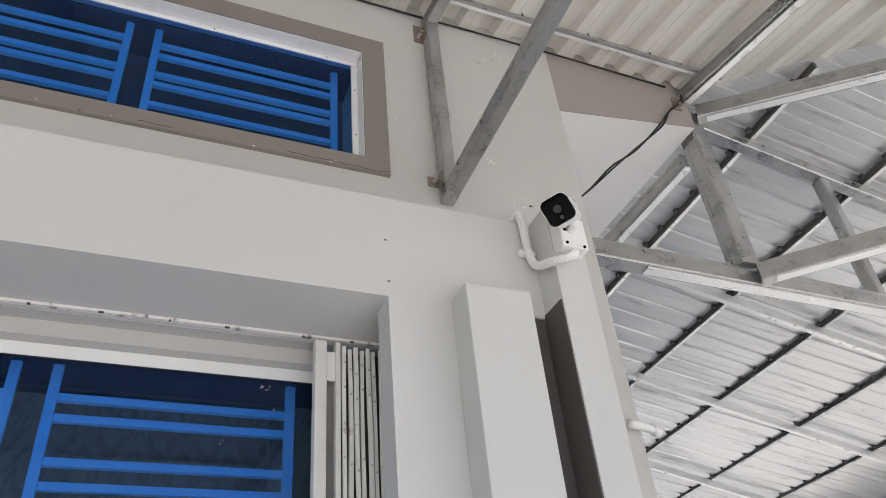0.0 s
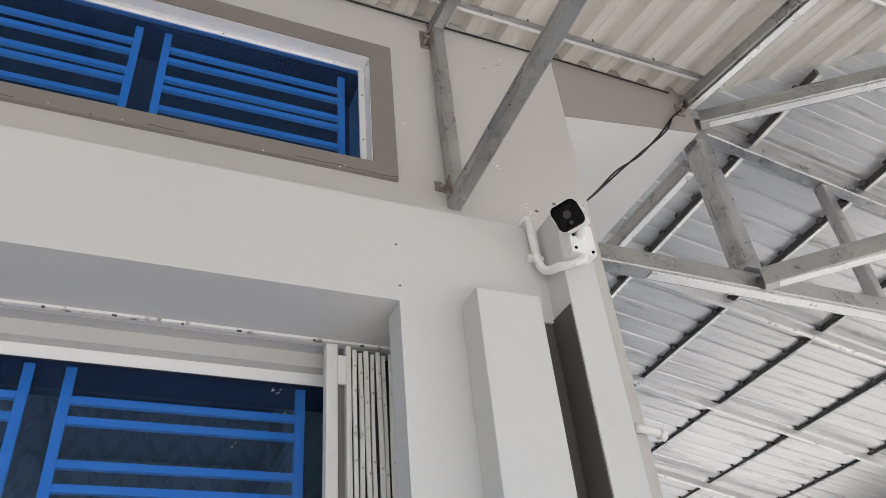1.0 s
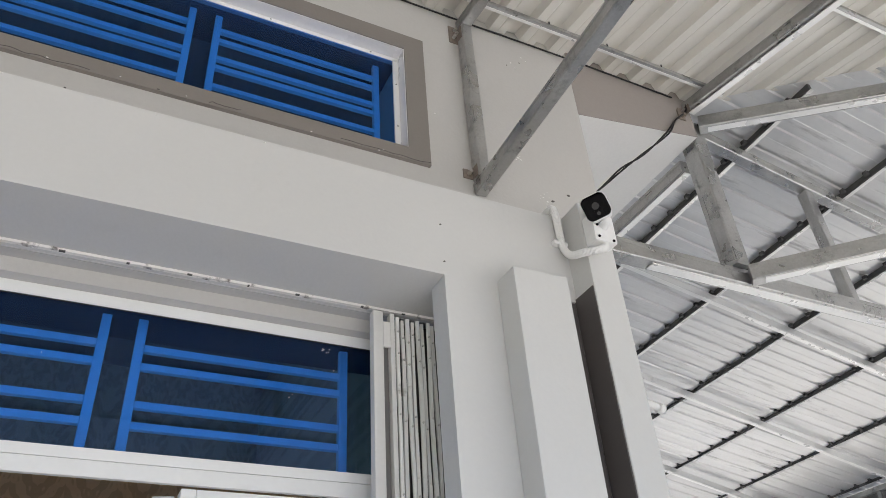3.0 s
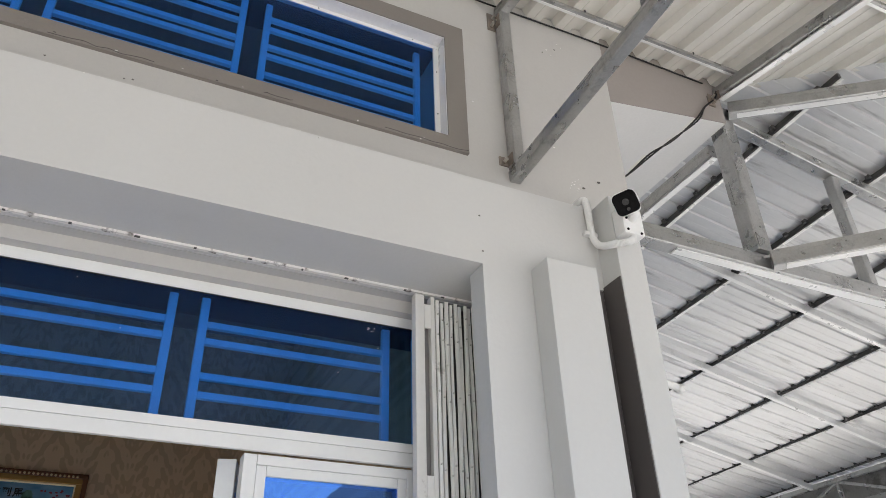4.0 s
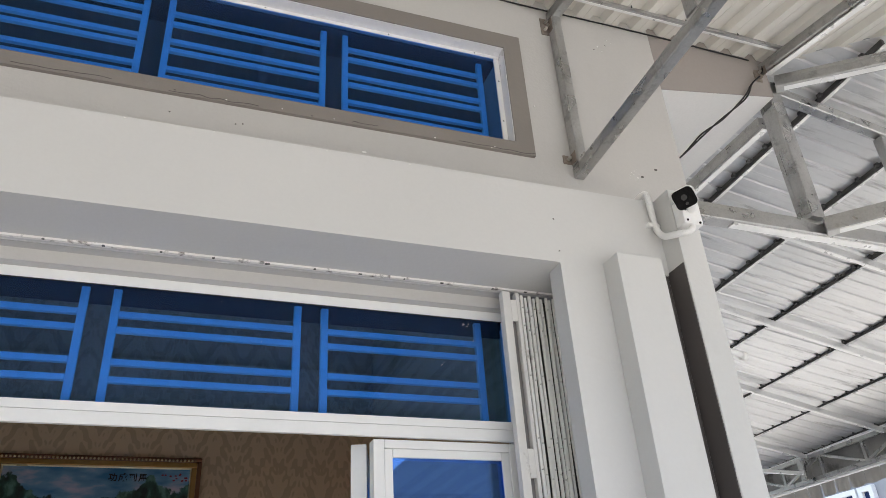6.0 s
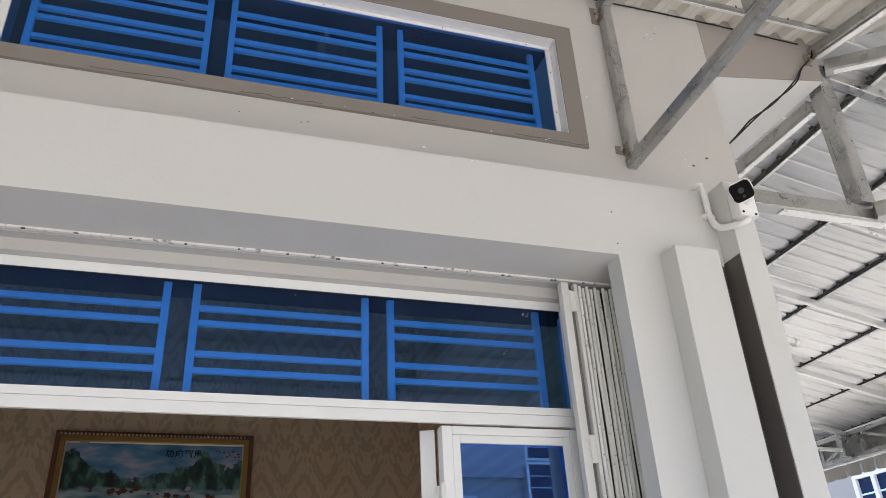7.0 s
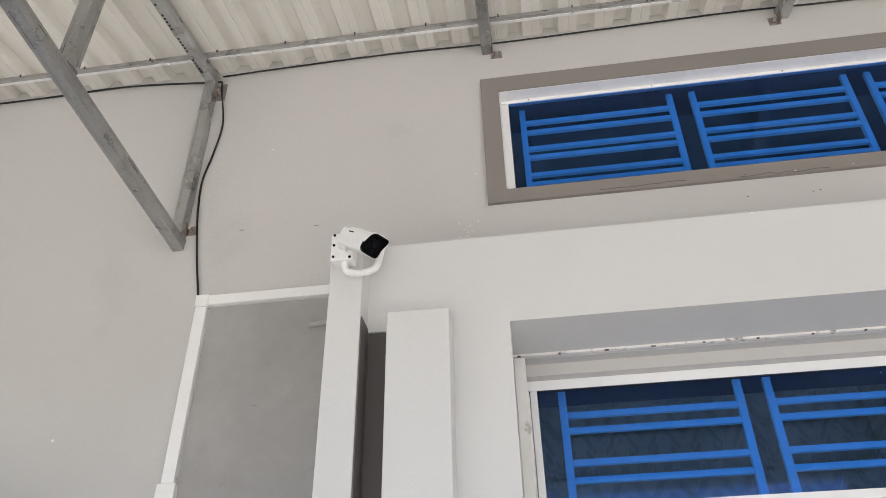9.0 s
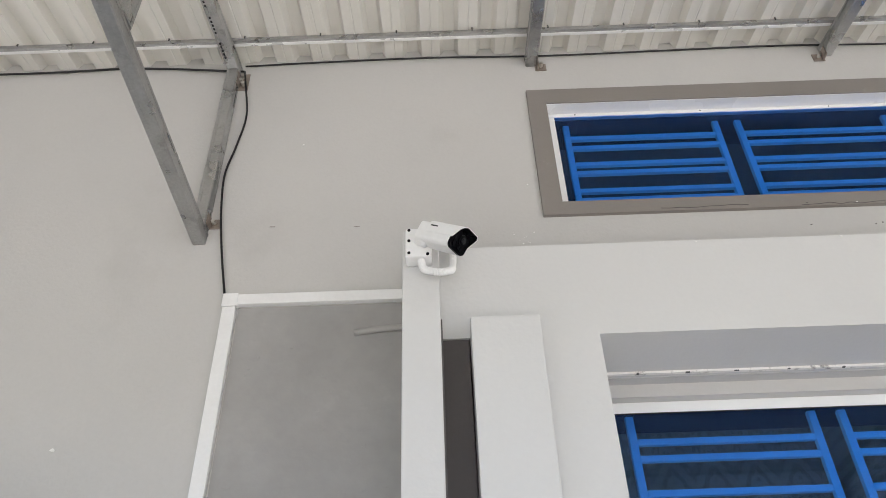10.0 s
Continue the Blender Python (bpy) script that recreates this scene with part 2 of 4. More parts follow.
def painting_mat():
    """A printed landscape: blue sky with pink clouds, a dark wooded skyline, misty water."""
    m = bpy.data.materials.new("landscape_print")
    m.use_nodes = True
    n, l = m.node_tree.nodes, m.node_tree.links
    b = n["Principled BSDF"]
    b.inputs["Roughness"].default_value = 0.5
    tc = n.new("ShaderNodeTexCoord")
    sep = n.new("ShaderNodeSeparateXYZ")
    l.new(tc.outputs["Object"], sep.inputs[0])

    def noise(scale, stretch, detail=5):
        mp = n.new("ShaderNodeMapping")
        mp.inputs["Scale"].default_value = stretch
        l.new(tc.outputs["Object"], mp.inputs["Vector"])
        nz = n.new("ShaderNodeTexNoise")
        nz.inputs["Scale"].default_value, nz.inputs["Detail"].default_value = scale, detail
        l.new(mp.outputs["Vector"], nz.inputs["Vector"])
        return nz.outputs["Fac"]

    def calc(op, p, q, r=0.0):
        k = n.new("ShaderNodeMath")
        k.operation = op
        for i, v in enumerate((p, q, r)):
            if isinstance(v, (int, float)):
                k.inputs[i].default_value = v
            else:
                l.new(v, k.inputs[i])
        return k.outputs[0]

    def ramp(fac, *stops):
        k = n.new("ShaderNodeValToRGB")
        e = k.color_ramp.elements
        e[0].position, e[0].color = stops[0][0], (*stops[0][1], 1)
        e[1].position, e[1].color = stops[-1][0], (*stops[-1][1], 1)
        for at, col in stops[1:-1]:
            e.new(at).color = (*col, 1)
        l.new(fac, k.inputs["Fac"])
        return k.outputs["Color"]

    def blend(fac, p, q):
        k = n.new("ShaderNodeMix")
        k.data_type = "RGBA"
        l.new(fac, k.inputs["Factor"])
        l.new(p, k.inputs["A"])
        l.new(q, k.inputs["B"])
        return k.outputs["Result"]

    def below(z, height, soft):
        k = n.new("ShaderNodeMapRange")
        k.inputs["From Min"].default_value, k.inputs["From Max"].default_value = -soft, soft
        l.new(calc("SUBTRACT", height, z), k.inputs["Value"])
        return k.outputs["Result"]

    x, z = sep.outputs["X"], sep.outputs["Z"]
    sky_col = ramp(noise(1.6, (2.2, 1, 6)), (0.38, (0.05, 0.19, 0.36)), (0.52, (0.18, 0.34, 0.50)), (0.68, (0.72, 0.56, 0.60)))
    fine = noise(34, (1, 1, 1), 3)
    wood = ramp(noise(20, (1, 1, 0.6), 4), (0.36, (0.010, 0.022, 0.016)), (0.52, (0.030, 0.085, 0.060)), (0.66, (0.12, 0.25, 0.20)))
    mist = ramp(noise(5, (1, 1, 5), 4), (0.38, (0.07, 0.20, 0.25)), (0.62, (0.52, 0.60, 0.60)))
    sides = calc("MULTIPLY", calc("POWER", calc("ABSOLUTE", x, 0.0), 1.5), 0.26)
    skyline = calc("ADD", calc("ADD", calc("MULTIPLY_ADD", noise(5.5, (1, 1, 0.05), 2), 0.36, 0.36), sides), calc("MULTIPLY_ADD", fine, 0.10, -0.05))
    shore = calc("MULTIPLY_ADD", noise(7, (1, 1, 0.3), 3), 0.10, 0.40)
    out = blend(below(z, skyline, 0.006), sky_col, wood)
    out = blend(below(z, shore, 0.012), out, mist)
    l.new(out, b.inputs["Base Color"])
    return m


WALLPAPER = wallpaper()
PRINT = painting_mat()
PRINT_PALE = mat("painted_pale", (0.42, 0.36, 0.34), 0.6, var=0.4, scale=20, bump=0.0)
PRINT_BROWN = mat("painted_brown", (0.10, 0.035, 0.02), 0.6, var=0.5, scale=14, bump=0.0)


# ---------- mesh helpers ----------
def link_mesh(name, bm, material, smooth=False):
    me = bpy.data.meshes.new(name)
    bm.to_mesh(me)
    bm.free()
    me.materials.append(material)
    if smooth:
        for p in me.polygons:
            p.use_smooth = True
    return new(name, me)


def part(name, bm, material, parent, label="", smooth=False):
    ob = link_mesh(name, bm, material, smooth)
    ob.parent = parent
    if label:
        tagged(ob, label)
    return ob


def structure(name, bm, material, label, category):
    return tagged(link_mesh(name, bm, material), label, category, kind="structure")


def thing(name, label, category, at=(0, 0, 0), group="", kind=""):
    ob = new(name)
    ob.location = at
    ob.empty_display_size = 0.05
    return tagged(ob, label, category, group, kind)


def add_box(bm, x0, x1, y0, y1, z0, z1, bevel=0.0):
    r = bmesh.ops.create_cube(bm, size=1.0)
    for v in r["verts"]:
        v.co = Vector((x0 + (v.co.x + 0.5) * (x1 - x0), y0 + (v.co.y + 0.5) * (y1 - y0), z0 + (v.co.z + 0.5) * (z1 - z0)))
    if bevel:
        edges = {e for v in r["verts"] for e in v.link_edges}
        bmesh.ops.bevel(bm, geom=list(edges), offset=bevel, segments=2, affect="EDGES", profile=0.6)
    return bm


def box(x0, x1, y0, y1, z0, z1, bevel=0.0):
    return add_box(bmesh.new(), x0, x1, y0, y1, z0, z1, bevel)


def add_beam(bm, p, q, w, h, up=(0, 0, 1), bevel=0.003):
    """A square tube from p to q along its middle line."""
    p, q = Vector(p), Vector(q)
    d = (q - p).normalized()
    s = d.cross(Vector(up)).normalized()
    u = s.cross(d)
    r = bmesh.ops.create_cube(bm, size=1.0)
    ln = (q - p).length
    for v in r["verts"]:
        c = v.co.copy()
        v.co = p + d * (c.y + 0.5) * ln + s * c.x * w + u * c.z * h
    if bevel:
        edges = {e for v in r["verts"] for e in v.link_edges}
        bmesh.ops.bevel(bm, geom=list(edges), offset=bevel, segments=2, affect="EDGES", profile=0.6)
    return bm


def section(p, q, w, h, up):
    """A pressed steel section from p to q: chamfered corners and a narrow raised band along each face."""
    p, q = Vector(p), Vector(q)
    d = (q - p).normalized()
    s = d.cross(Vector(up)).normalized()
    u = s.cross(d)
    a, b, e, c = w / 2, h / 2, 0.0013, 0.003
    ring = ((-a + c, -b), (0.18 * w, -b), (0.18 * w, -b - e), (0.40 * w, -b - e), (0.40 * w, -b), (a - c, -b), (a, -b + c),
            (a, 0.18 * h), (a + e, 0.18 * h), (a + e, 0.40 * h), (a, 0.40 * h), (a, b - c), (a - c, b),
            (0.40 * w, b), (0.40 * w, b + e), (0.18 * w, b + e), (0.18 * w, b), (-a + c, b), (-a, b - c),
            (-a, 0.40 * h), (-a - e, 0.40 * h), (-a - e, 0.18 * h), (-a, 0.18 * h), (-a, -b + c))
    bm = bmesh.new()
    m = [bm.verts.new(p + s * x + u * z) for x, z in ring]
    n = [bm.verts.new(q + s * x + u * z) for x, z in ring]
    bm.faces.new(m)
    bm.faces.new(n[::-1])
    for k in range(len(ring)):
        bm.faces.new((m[k], n[k], n[(k + 1) % len(ring)], m[(k + 1) % len(ring)]))
    bmesh.ops.recalc_face_normals(bm, faces=bm.faces)
    return bm


def beam(p, q, w, h, up=(0, 0, 1), bevel=0.003):
    if bevel and min(w, h) >= 0.036:
        return section(p, q, w, h, up)
    return add_beam(bmesh.new(), p, q, w, h, up, bevel)


def spline(pts, n=10):
    pts = [Vector(p) for p in pts]
    ext = [pts[0] * 2 - pts[1]] + pts + [pts[-1] * 2 - pts[-2]]
    out = []
    for i in range(1, len(ext) - 2):
        a, b, c, d = ext[i - 1], ext[i], ext[i + 1], ext[i + 2]
        for k in range(n):
            t = k / n
            out.append(0.5 * (2 * b + (c - a) * t + (2 * a - 5 * b + 4 * c - d) * t * t + (3 * b - a - 3 * c + d) * t ** 3))
    out.append(pts[-1])
    return out


def tube(pts, r, seg=10, n=10, ridge=0.0):
    """A round tube along a smooth line; ridge: every other ring is that much thinner."""
    path = spline(pts, n)
    bm = bmesh.new()
    rings = []
    nrm = None
    for i, p in enumerate(path):
        d = (path[min(i + 1, len(path) - 1)] - path[max(i - 1, 0)]).normalized()
        if nrm is None:
            nrm = d.orthogonal().normalized()
        nrm = (nrm - d * nrm.dot(d)).normalized()
        bi = d.cross(nrm)
        rr = r - (ridge if i % 2 else 0)
        rings.append([bm.verts.new(p + (nrm * math.cos(a) + bi * math.sin(a)) * rr) for a in [2 * math.pi * k / seg for k in range(seg)]])
    for a, b in zip(rings, rings[1:]):
        for k in range(seg):
            bm.faces.new((a[k], a[(k + 1) % seg], b[(k + 1) % seg], b[k]))
    bm.faces.new(rings[0][::-1])
    bm.faces.new(rings[-1])
    return bm


def disc(centre, axis, r, depth, seg=16, bevel=0.0):
    bm = bmesh.new()
    bmesh.ops.create_cone(bm, cap_ends=True, segments=seg, radius1=r, radius2=r, depth=depth)
    rot = Vector(axis).to_track_quat("Z", "Y").to_matrix().to_4x4()
    bmesh.ops.transform(bm, matrix=Matrix.Translation(centre) @ rot, verts=bm.verts)
    return bm


def blob(cx, cz, r, y, n=9, squash=0.7):
    """A small irregular chip that lies flat on a wall facing -y."""
    bm = bmesh.new()
    ring = []
    for k in range(n):
        a = 2 * math.pi * k / n
        rr = r * random.uniform(0.55, 1.15)
        ring.append((cx + math.cos(a) * rr, cz + math.sin(a) * rr * squash))
    top = [bm.verts.new((x, y, z)) for x, z in ring]
    back = [bm.verts.new((x, y + 0.004, z)) for x, z in ring]
    bm.faces.new(top)
    for k in range(n):
        bm.faces.new((top[k], back[k], back[(k + 1) % n], top[(k + 1) % n]))
    bmesh.ops.recalc_face_normals(bm, faces=bm.faces)
    return bm


# ---------- the setting ----------
WALL = 1.45      # face of the upper wall
FRONT = 1.22     # face of the door surround
HEAD = 2.59      # head of the door opening
LEDGE = 2.84     # top of the surround
OL, OR = -1.24, 0.498
WL, WR, WB, WT = -1.227, 0.535, 3.168, 3.592

structure("ground", box(-60, 60, -60, 60, -0.3, 0.0), CONCRETE, "pale concrete yard in front of the house", "ground")

# unseen floor, added dark to weaken light bounced up onto the soffits
structure("porch_floor", box(-7, 5.0, -0.9, 1.45, 0.0, 0.02), DARK_FLOOR, "dark grey floor under the canopy, unseen, added to cut light from below", "floor")

# out-of-view wall, added to keep sky and ground light off the left
structure("wall_yard", box(-5.1, -4.9, -9, WALL - 0.005, 0, 2.6), LEFT_SCREEN, "grey wall beside the canopy, unseen, added to block light from the left", "wall")

bm = bmesh.new()
for x0, x1, z0, z1 in ((-7, OL, 0, WB), (OR, 1.205, 0, WB), (OL, OR, 2.5495, WB), (-7, WL, WB, WT), (WR, 1.205, WB, WT), (-7, 1.205, WT, 4.5)):
    add_box(bm, x0, x1, WALL, WALL + 0.2, z0, z1)
wall_front = structure("wall_front", bm, PAINT, "light grey painted plaster house wall with small chips", "wall")
structure("wall_side", box(1.005, 1.205, WALL + 0.2, 9.0, 0, 4.5), PAINT, "light grey painted side wall of the house", "wall")

# surround with a pocket for the folding gate behind its front
bm = bmesh.new()
add_box(bm, -1.586, 0.847, FRONT, WALL, HEAD, LEDGE)
add_box(bm, -1.523, OL, FRONT, 1.285, 0, HEAD)
add_box(bm, -1.523, -1.30, 1.285, WALL, 0, HEAD)
add_box(bm, OR, 0.773, FRONT, 1.285, 0, HEAD)
add_box(bm, 0.59, 0.773, 1.285, WALL, 0, HEAD)
surround = structure("door_surround", bm, PAINT_SMOOTH, "smooth light grey painted surround of the doorway", "wall")
for x0, x1, inner in ((-1.668, -1.586, -1.586), (0.847, 0.928, 0.847)):
    col = structure("column", box(x0, x1, 1.148, WALL, 0, LEDGE, 0.003), PAINT_SMOOTH, "narrow light grey painted fin beside the doorway", "column")
    lo, hi = (inner, inner + 0.003) if x0 < 0 else (inner - 0.003, inner)
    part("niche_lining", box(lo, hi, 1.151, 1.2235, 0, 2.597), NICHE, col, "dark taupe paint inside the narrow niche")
for x0, x1 in ((-1.586, -1.523), (0.773, 0.847)):
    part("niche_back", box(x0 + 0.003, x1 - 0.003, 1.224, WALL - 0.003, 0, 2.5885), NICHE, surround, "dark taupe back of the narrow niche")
for x0, x1 in ((-1.523, -1.376), (0.631, 0.773)):
    structure("pilaster", box(x0, x1, 1.148, FRONT, 0, 2.60, 0.003), PAINT_SMOOTH, "flat light grey painted pilaster beside the doorway", "pilaster")

# concrete eaves slab round the corner
def prism(profile, y0, y1):
    """A bar along y with the given outline in x and z."""
    bm = bmesh.new()
    a = [bm.verts.new((x, y0, z)) for x, z in profile]
    b = [bm.verts.new((x, y1, z)) for x, z in profile]
    n = len(profile)
    bm.faces.new(a)
    bm.faces.new(b[::-1])
    for k in range(n):
        bm.faces.new((a[k], b[k], b[(k + 1) % n], a[(k + 1) % n]))
    bmesh.ops.recalc_face_normals(bm, faces=bm.faces)
    return bm


structure("eaves_slab", prism(((1.205, 3.57), (1.785, 3.668), (1.785, 4.2), (1.205, 4.2)), WALL + 0.004, 9.0), WHITE_PAINT, "white painted concrete eaves slab with a taupe edge", "slab")
structure("fascia", prism(((1.206, 3.57), (1.785, 3.668), (1.785, 4.2), (1.206, 4.2)), WALL, WALL + 0.0035), FASCIA, "taupe painted edge of the eaves slab", "fascia")

part("render_patch", box(-2.118, -1.669, WALL - 0.003, WALL - 0.0002, 0, 2.843), PATCH, wall_front, "rough darker grey render")

# chips and drilled holes in the plaster
for x, z, r, kind in ((0.915, 3.264, 0.005, 0), (0.905, 3.270, 0.003, 0), (0.925, 3.258, 0.004, 0), (0.922, 3.272, 0.002, 0), (0.908, 3.255, 0.003, 0), (0.985, 3.125, 0.003, 0), (0.999, 3.112, 0.004, 0), (1.02, 3.12, 0.007, 1), (1.085, 3.163, 0.006, 1),
                      (0.55, 3.40, 0.006, 1), (0.02, 3.03, 0.006, 0), 
                      (-0.54, 3.06, 0.003, 1), (-0.34, 3.06, 0.003, 1),
                      (-0.36, 3.055, 0.003, 1), (-0.9, 2.862, 0.004, 0), (0.3, 2.852, 0.006, 0), (0.95, 3.72, 0.004, 0), (0.93, 3.70, 0.003, 1), (0.965, 3.70, 0.003, 0), (0.985, 3.735, 0.003, 1), (-2.0, 3.45, 0.004, 0),
                      (-2.06, 3.12, 0.011, 1), (-1.82, 3.11, 0.010, 1), (-2.9, 2.5, 0.006, 0)):
    part("plaster_chip" if kind == 0 else "drilled_hole", blob(x, z, r, WALL - 0.0015, squash=0.7 if r < 0.009 else 0.12), PLASTER if kind == 0 else (NICHE if r < 0.009 else BAND), wall_front,
         "white plaster chip" if kind == 0 else "dark pit in the plaster")
for x, z in ((0.497, 2.726), (0.500, 2.625)):
    part("drilled_hole", blob(x, z, 0.003, FRONT - 0.0015), NICHE, surround, "dark pit in the plaster")
# flecks where plaster was knocked off beside the strip window, and faint salt bloom by the truss
for k in range(12):
    part("plaster_chip", blob(-1.345 + random.uniform(-0.035, 0.03), 3.04 + random.uniform(-0.03, 0.03), random.uniform(0.001, 0.0032), WALL - 0.0015, 6), PLASTER, wall_front, "white plaster chip")
for x, z, a in ((-1.32, 3.25, 0.003), (-2.50, 2.466, 0.007), (0.631, 3.351, 0.004), (0.998, 3.768, 0.004), (1.015, 3.757, 0.003), (0.990, 3.140, 0.0025), (0.972, 3.118, 0.002), (1.008, 3.130, 0.002), (0.978, 3.132, 0.002), (0.995, 3.103, 0.0025), (0.967, 3.106, 0.002), (1.003, 3.150, 0.0015)):
    part("plaster_chip", blob(x, z, a, WALL - 0.0015, 8), PLASTER, wall_front, "white plaster chip")
for k in range(34):
    part("render_lump", blob(random.uniform(-2.10, -1.69), 2.50 + random.gauss(0, 0.16), random.uniform(0.003, 0.011), WALL - 0.0042, 8, 0.7), PATCH, wall_front, "small lump in the render")

# ---------- room behind the doorway ----------
structure("room_floor", box(-3.2, 1.0, 1.65, 4.7, 0.0, 0.05), FLOOR, "tiled floor of the front room", "floor")
structure("wall_back", box(-3.2, 1.0, 4.6, 4.7, 0.05, 3.9), WALLPAPER, "brown damask wallpaper wall of the front room", "wall")
# the opening in this unseen wall is added to let sky brighten the room
bm = bmesh.new()
for y0, y1, z0, z1 in ((1.65, 2.3, 0, 3.9), (4.0, 4.7, 0, 3.9), (2.3, 4.0, 0, 0.9), (2.3, 4.0, 2.5, 3.9)):
    add_box(bm, -3.3, -3.2, y0, y1, z0, z1)
structure("wall_room_left", bm, WALLPAPER, "brown damask wallpaper side wall", "wall")
structure("wall_room_right", box(0.9, 1.0, 1.65, 4.6, 0.05, 3.9), WALLPAPER, "brown damask wallpaper side wall", "wall")
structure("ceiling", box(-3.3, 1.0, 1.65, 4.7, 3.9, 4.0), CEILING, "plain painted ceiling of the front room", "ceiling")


def window_grille(posts, bars, y, zlo, zhi, group):
    """A welded bar grille: two flat posts and level bars."""
    g = thing("window_grille", "light blue enamelled steel window grille of paired level bars", "grille", ((posts[0] + posts[1]) / 2, y, zlo), group)
    ox, oy, oz = g.location
    for x in posts:
        part("post", box(x - 0.010 - ox, x + 0.010 - ox, -0.008, 0.008, 0, zhi - zlo, 0.002), BLUE, g)
    for z in bars:
        part("bar", box(posts[0] + 0.010 - ox, posts[1] - 0.010 - ox, -0.007, 0.007, z - 0.008 - oz, z + 0.008 - oz, 0.002), BLUE, g)
    return g


# upper window
win = thing("window_1", "long strip window with white frame and taupe border", "window", (-0.34, WALL, 3.12), kind="structure")


def at_base(ob, base):
    ob.matrix_parent_inverse = Matrix.Translation(base).inverted()
    return ob


WBASE = (-0.34, WALL, 3.12)
for x0, x1, z0, z1 in ((-1.286, 0.602, 3.12, WB), (-1.286, 0.602, WT, 3.658), (-1.286, WL, WB, WT), (WR, 0.602, WB, WT)):
    at_base(part("border", box(x0, x1, WALL - 0.012, WALL + (0.036 if z1 == WB else 0.0), z0, z1), BAND, win, "taupe painted raised border"), WBASE)
for x0, x1, z0, z1 in ((WL, WR, 3.576, WT), (WL, WR, WB, 3.195), (WL, WL + 0.03, 3.195, 3.576), (WR - 0.022, WR, 3.195, 3.576)):
    at_base(part("window_frame", box(x0 + 0.002, x1 - 0.002, 1.486, 1.4945, z0 + 0.001, z1 - 0.001, 0.0015), ALU, win, "white aluminium frame"), WBASE)
for x0, x1, z0, z1 in ((WL, WR, WT - 0.003, WT - 0.0005), (WL + 0.0005, WL + 0.003, WB, WT - 0.003), (WR - 0.003, WR - 0.0005, WB, WT - 0.003)):
    at_base(part("reveal", box(x0, x1, WALL - 0.008, 1.4855, z0, z1), REVEAL, win, "dusty pale painted reveal"), WBASE)
# strip added so the opening's head looks dark through the glass
at_base(part("inner_lining", box(WL, WR, 1.5165, 1.648, WT - 0.004, WT - 0.0005), SHADE_DARK, win, "near-black strip added to darken the head of the glass"), WBASE)
at_base(part("pane", box(WL + 0.03, WR - 0.022, 1.4885, 1.4935, 3.195, 3.576), GLASS, win, "dark blue tinted glass"), WBASE)
for x, z in ((-1.13, 3.584), (-0.72, 3.584), (-0.30, 3.584), (0.12, 3.584), (0.44, 3.584), (WR - 0.011, 3.47), (WR - 0.011, 3.29)):
    at_base(part("frame_screw", disc((x, 1.4856, z), (0, 1, 0), 0.0024, 0.0012, 8), DARK_STEEL_SHADE, win, "dark screw head"), WBASE)
for p in ((-1.154, -0.658), (-0.583, -0.095), (-0.020, 0.478)):
    window_grille(p, (3.53, 3.486, 3.412, 3.374, 3.298, 3.26, 3.20), 1.545, 3.175, 3.60, "grilles of the strip window")

# transom light and door frame
door = thing("door_1", "white aluminium door frame with a blue glass light above", "door", (-0.371, 1.47, 0), kind="structure")
DBASE = (-0.371, 1.47, 0)


def dpart(name, bm, m, label=""):
    return at_base(part(name, bm, m, door, label), DBASE)


dpart("head", box(OL, OR, 1.478, 1.4812, 2.522, 2.549, 0.001), ALU)
dpart("head_channel", box(OL, OR, 1.4865, 1.5155, 2.5405, 2.549, 0.002), ALU)
# added strip: the dark above the transom glass is put into its colour
dpart("inner_lining", box(OL, OR, 1.5165, 1.648, 2.5445, 2.5493), SHADE_DARK, "near-black strip added to darken the head of the glass")
dpart("jamb", box(OL, -1.2125, 1.478, 1.54, 0.05, 2.5215, 0.0015), ALU)
dpart("jamb", box(0.450, OR, 1.478, 1.54, 0.05, 2.5215, 0.0015), ALU)
dpart("transom_rail", box(-1.212, 0.4495, 1.476, 1.488, 2.173, 2.2035, 0.0015), ALU)
dpart("glazing_bead", box(-1.2105, 0.448, 1.4775, 1.488, 2.2048, 2.2265, 0.0015), ALU)
for x0, x1 in ((-1.2105, -1.1925), (0.430, 0.448)):
    dpart("glazing_bead", box(x0, x1, 1.4775, 1.488, 2.227, 2.5215, 0.0015), ALU)
dpart("pane", box(-1.1925, 0.430, 1.4815, 1.4855, 2.227, 2.5235), GLASS, "dark blue tinted glass")
dpart("glazing_seal", box(-1.1925, 0.430, 1.4795, 1.4813, 2.5195, 2.5222), INK, "thin black glazing seal")
for p in ((-1.128, -0.675), (-0.600, -0.144), (-0.070, 0.385)):
    window_grille(p, (2.478, 2.436, 2.351, 2.306), 1.555, 2.215, 2.56, "grilles of the light above the door")


for x, z, a in [(0.318 + random.uniform(-0.012, 0.014), 2.503 + random.uniform(-0.007, 0.006), random.uniform(0.0006, 0.0017)) for _ in range(9)] + [(0.337, 2.455, 0.0016), (0.239, 2.377, 0.0016), (0.246, 2.385, 0.0010), (-0.349, 2.505, 0.0011), (-0.244, 2.403, 0.0011)]:
    dpart("paint_speck", blob(x, z, a, 1.4772, 6), PLASTER, "white paint speck on the glass")


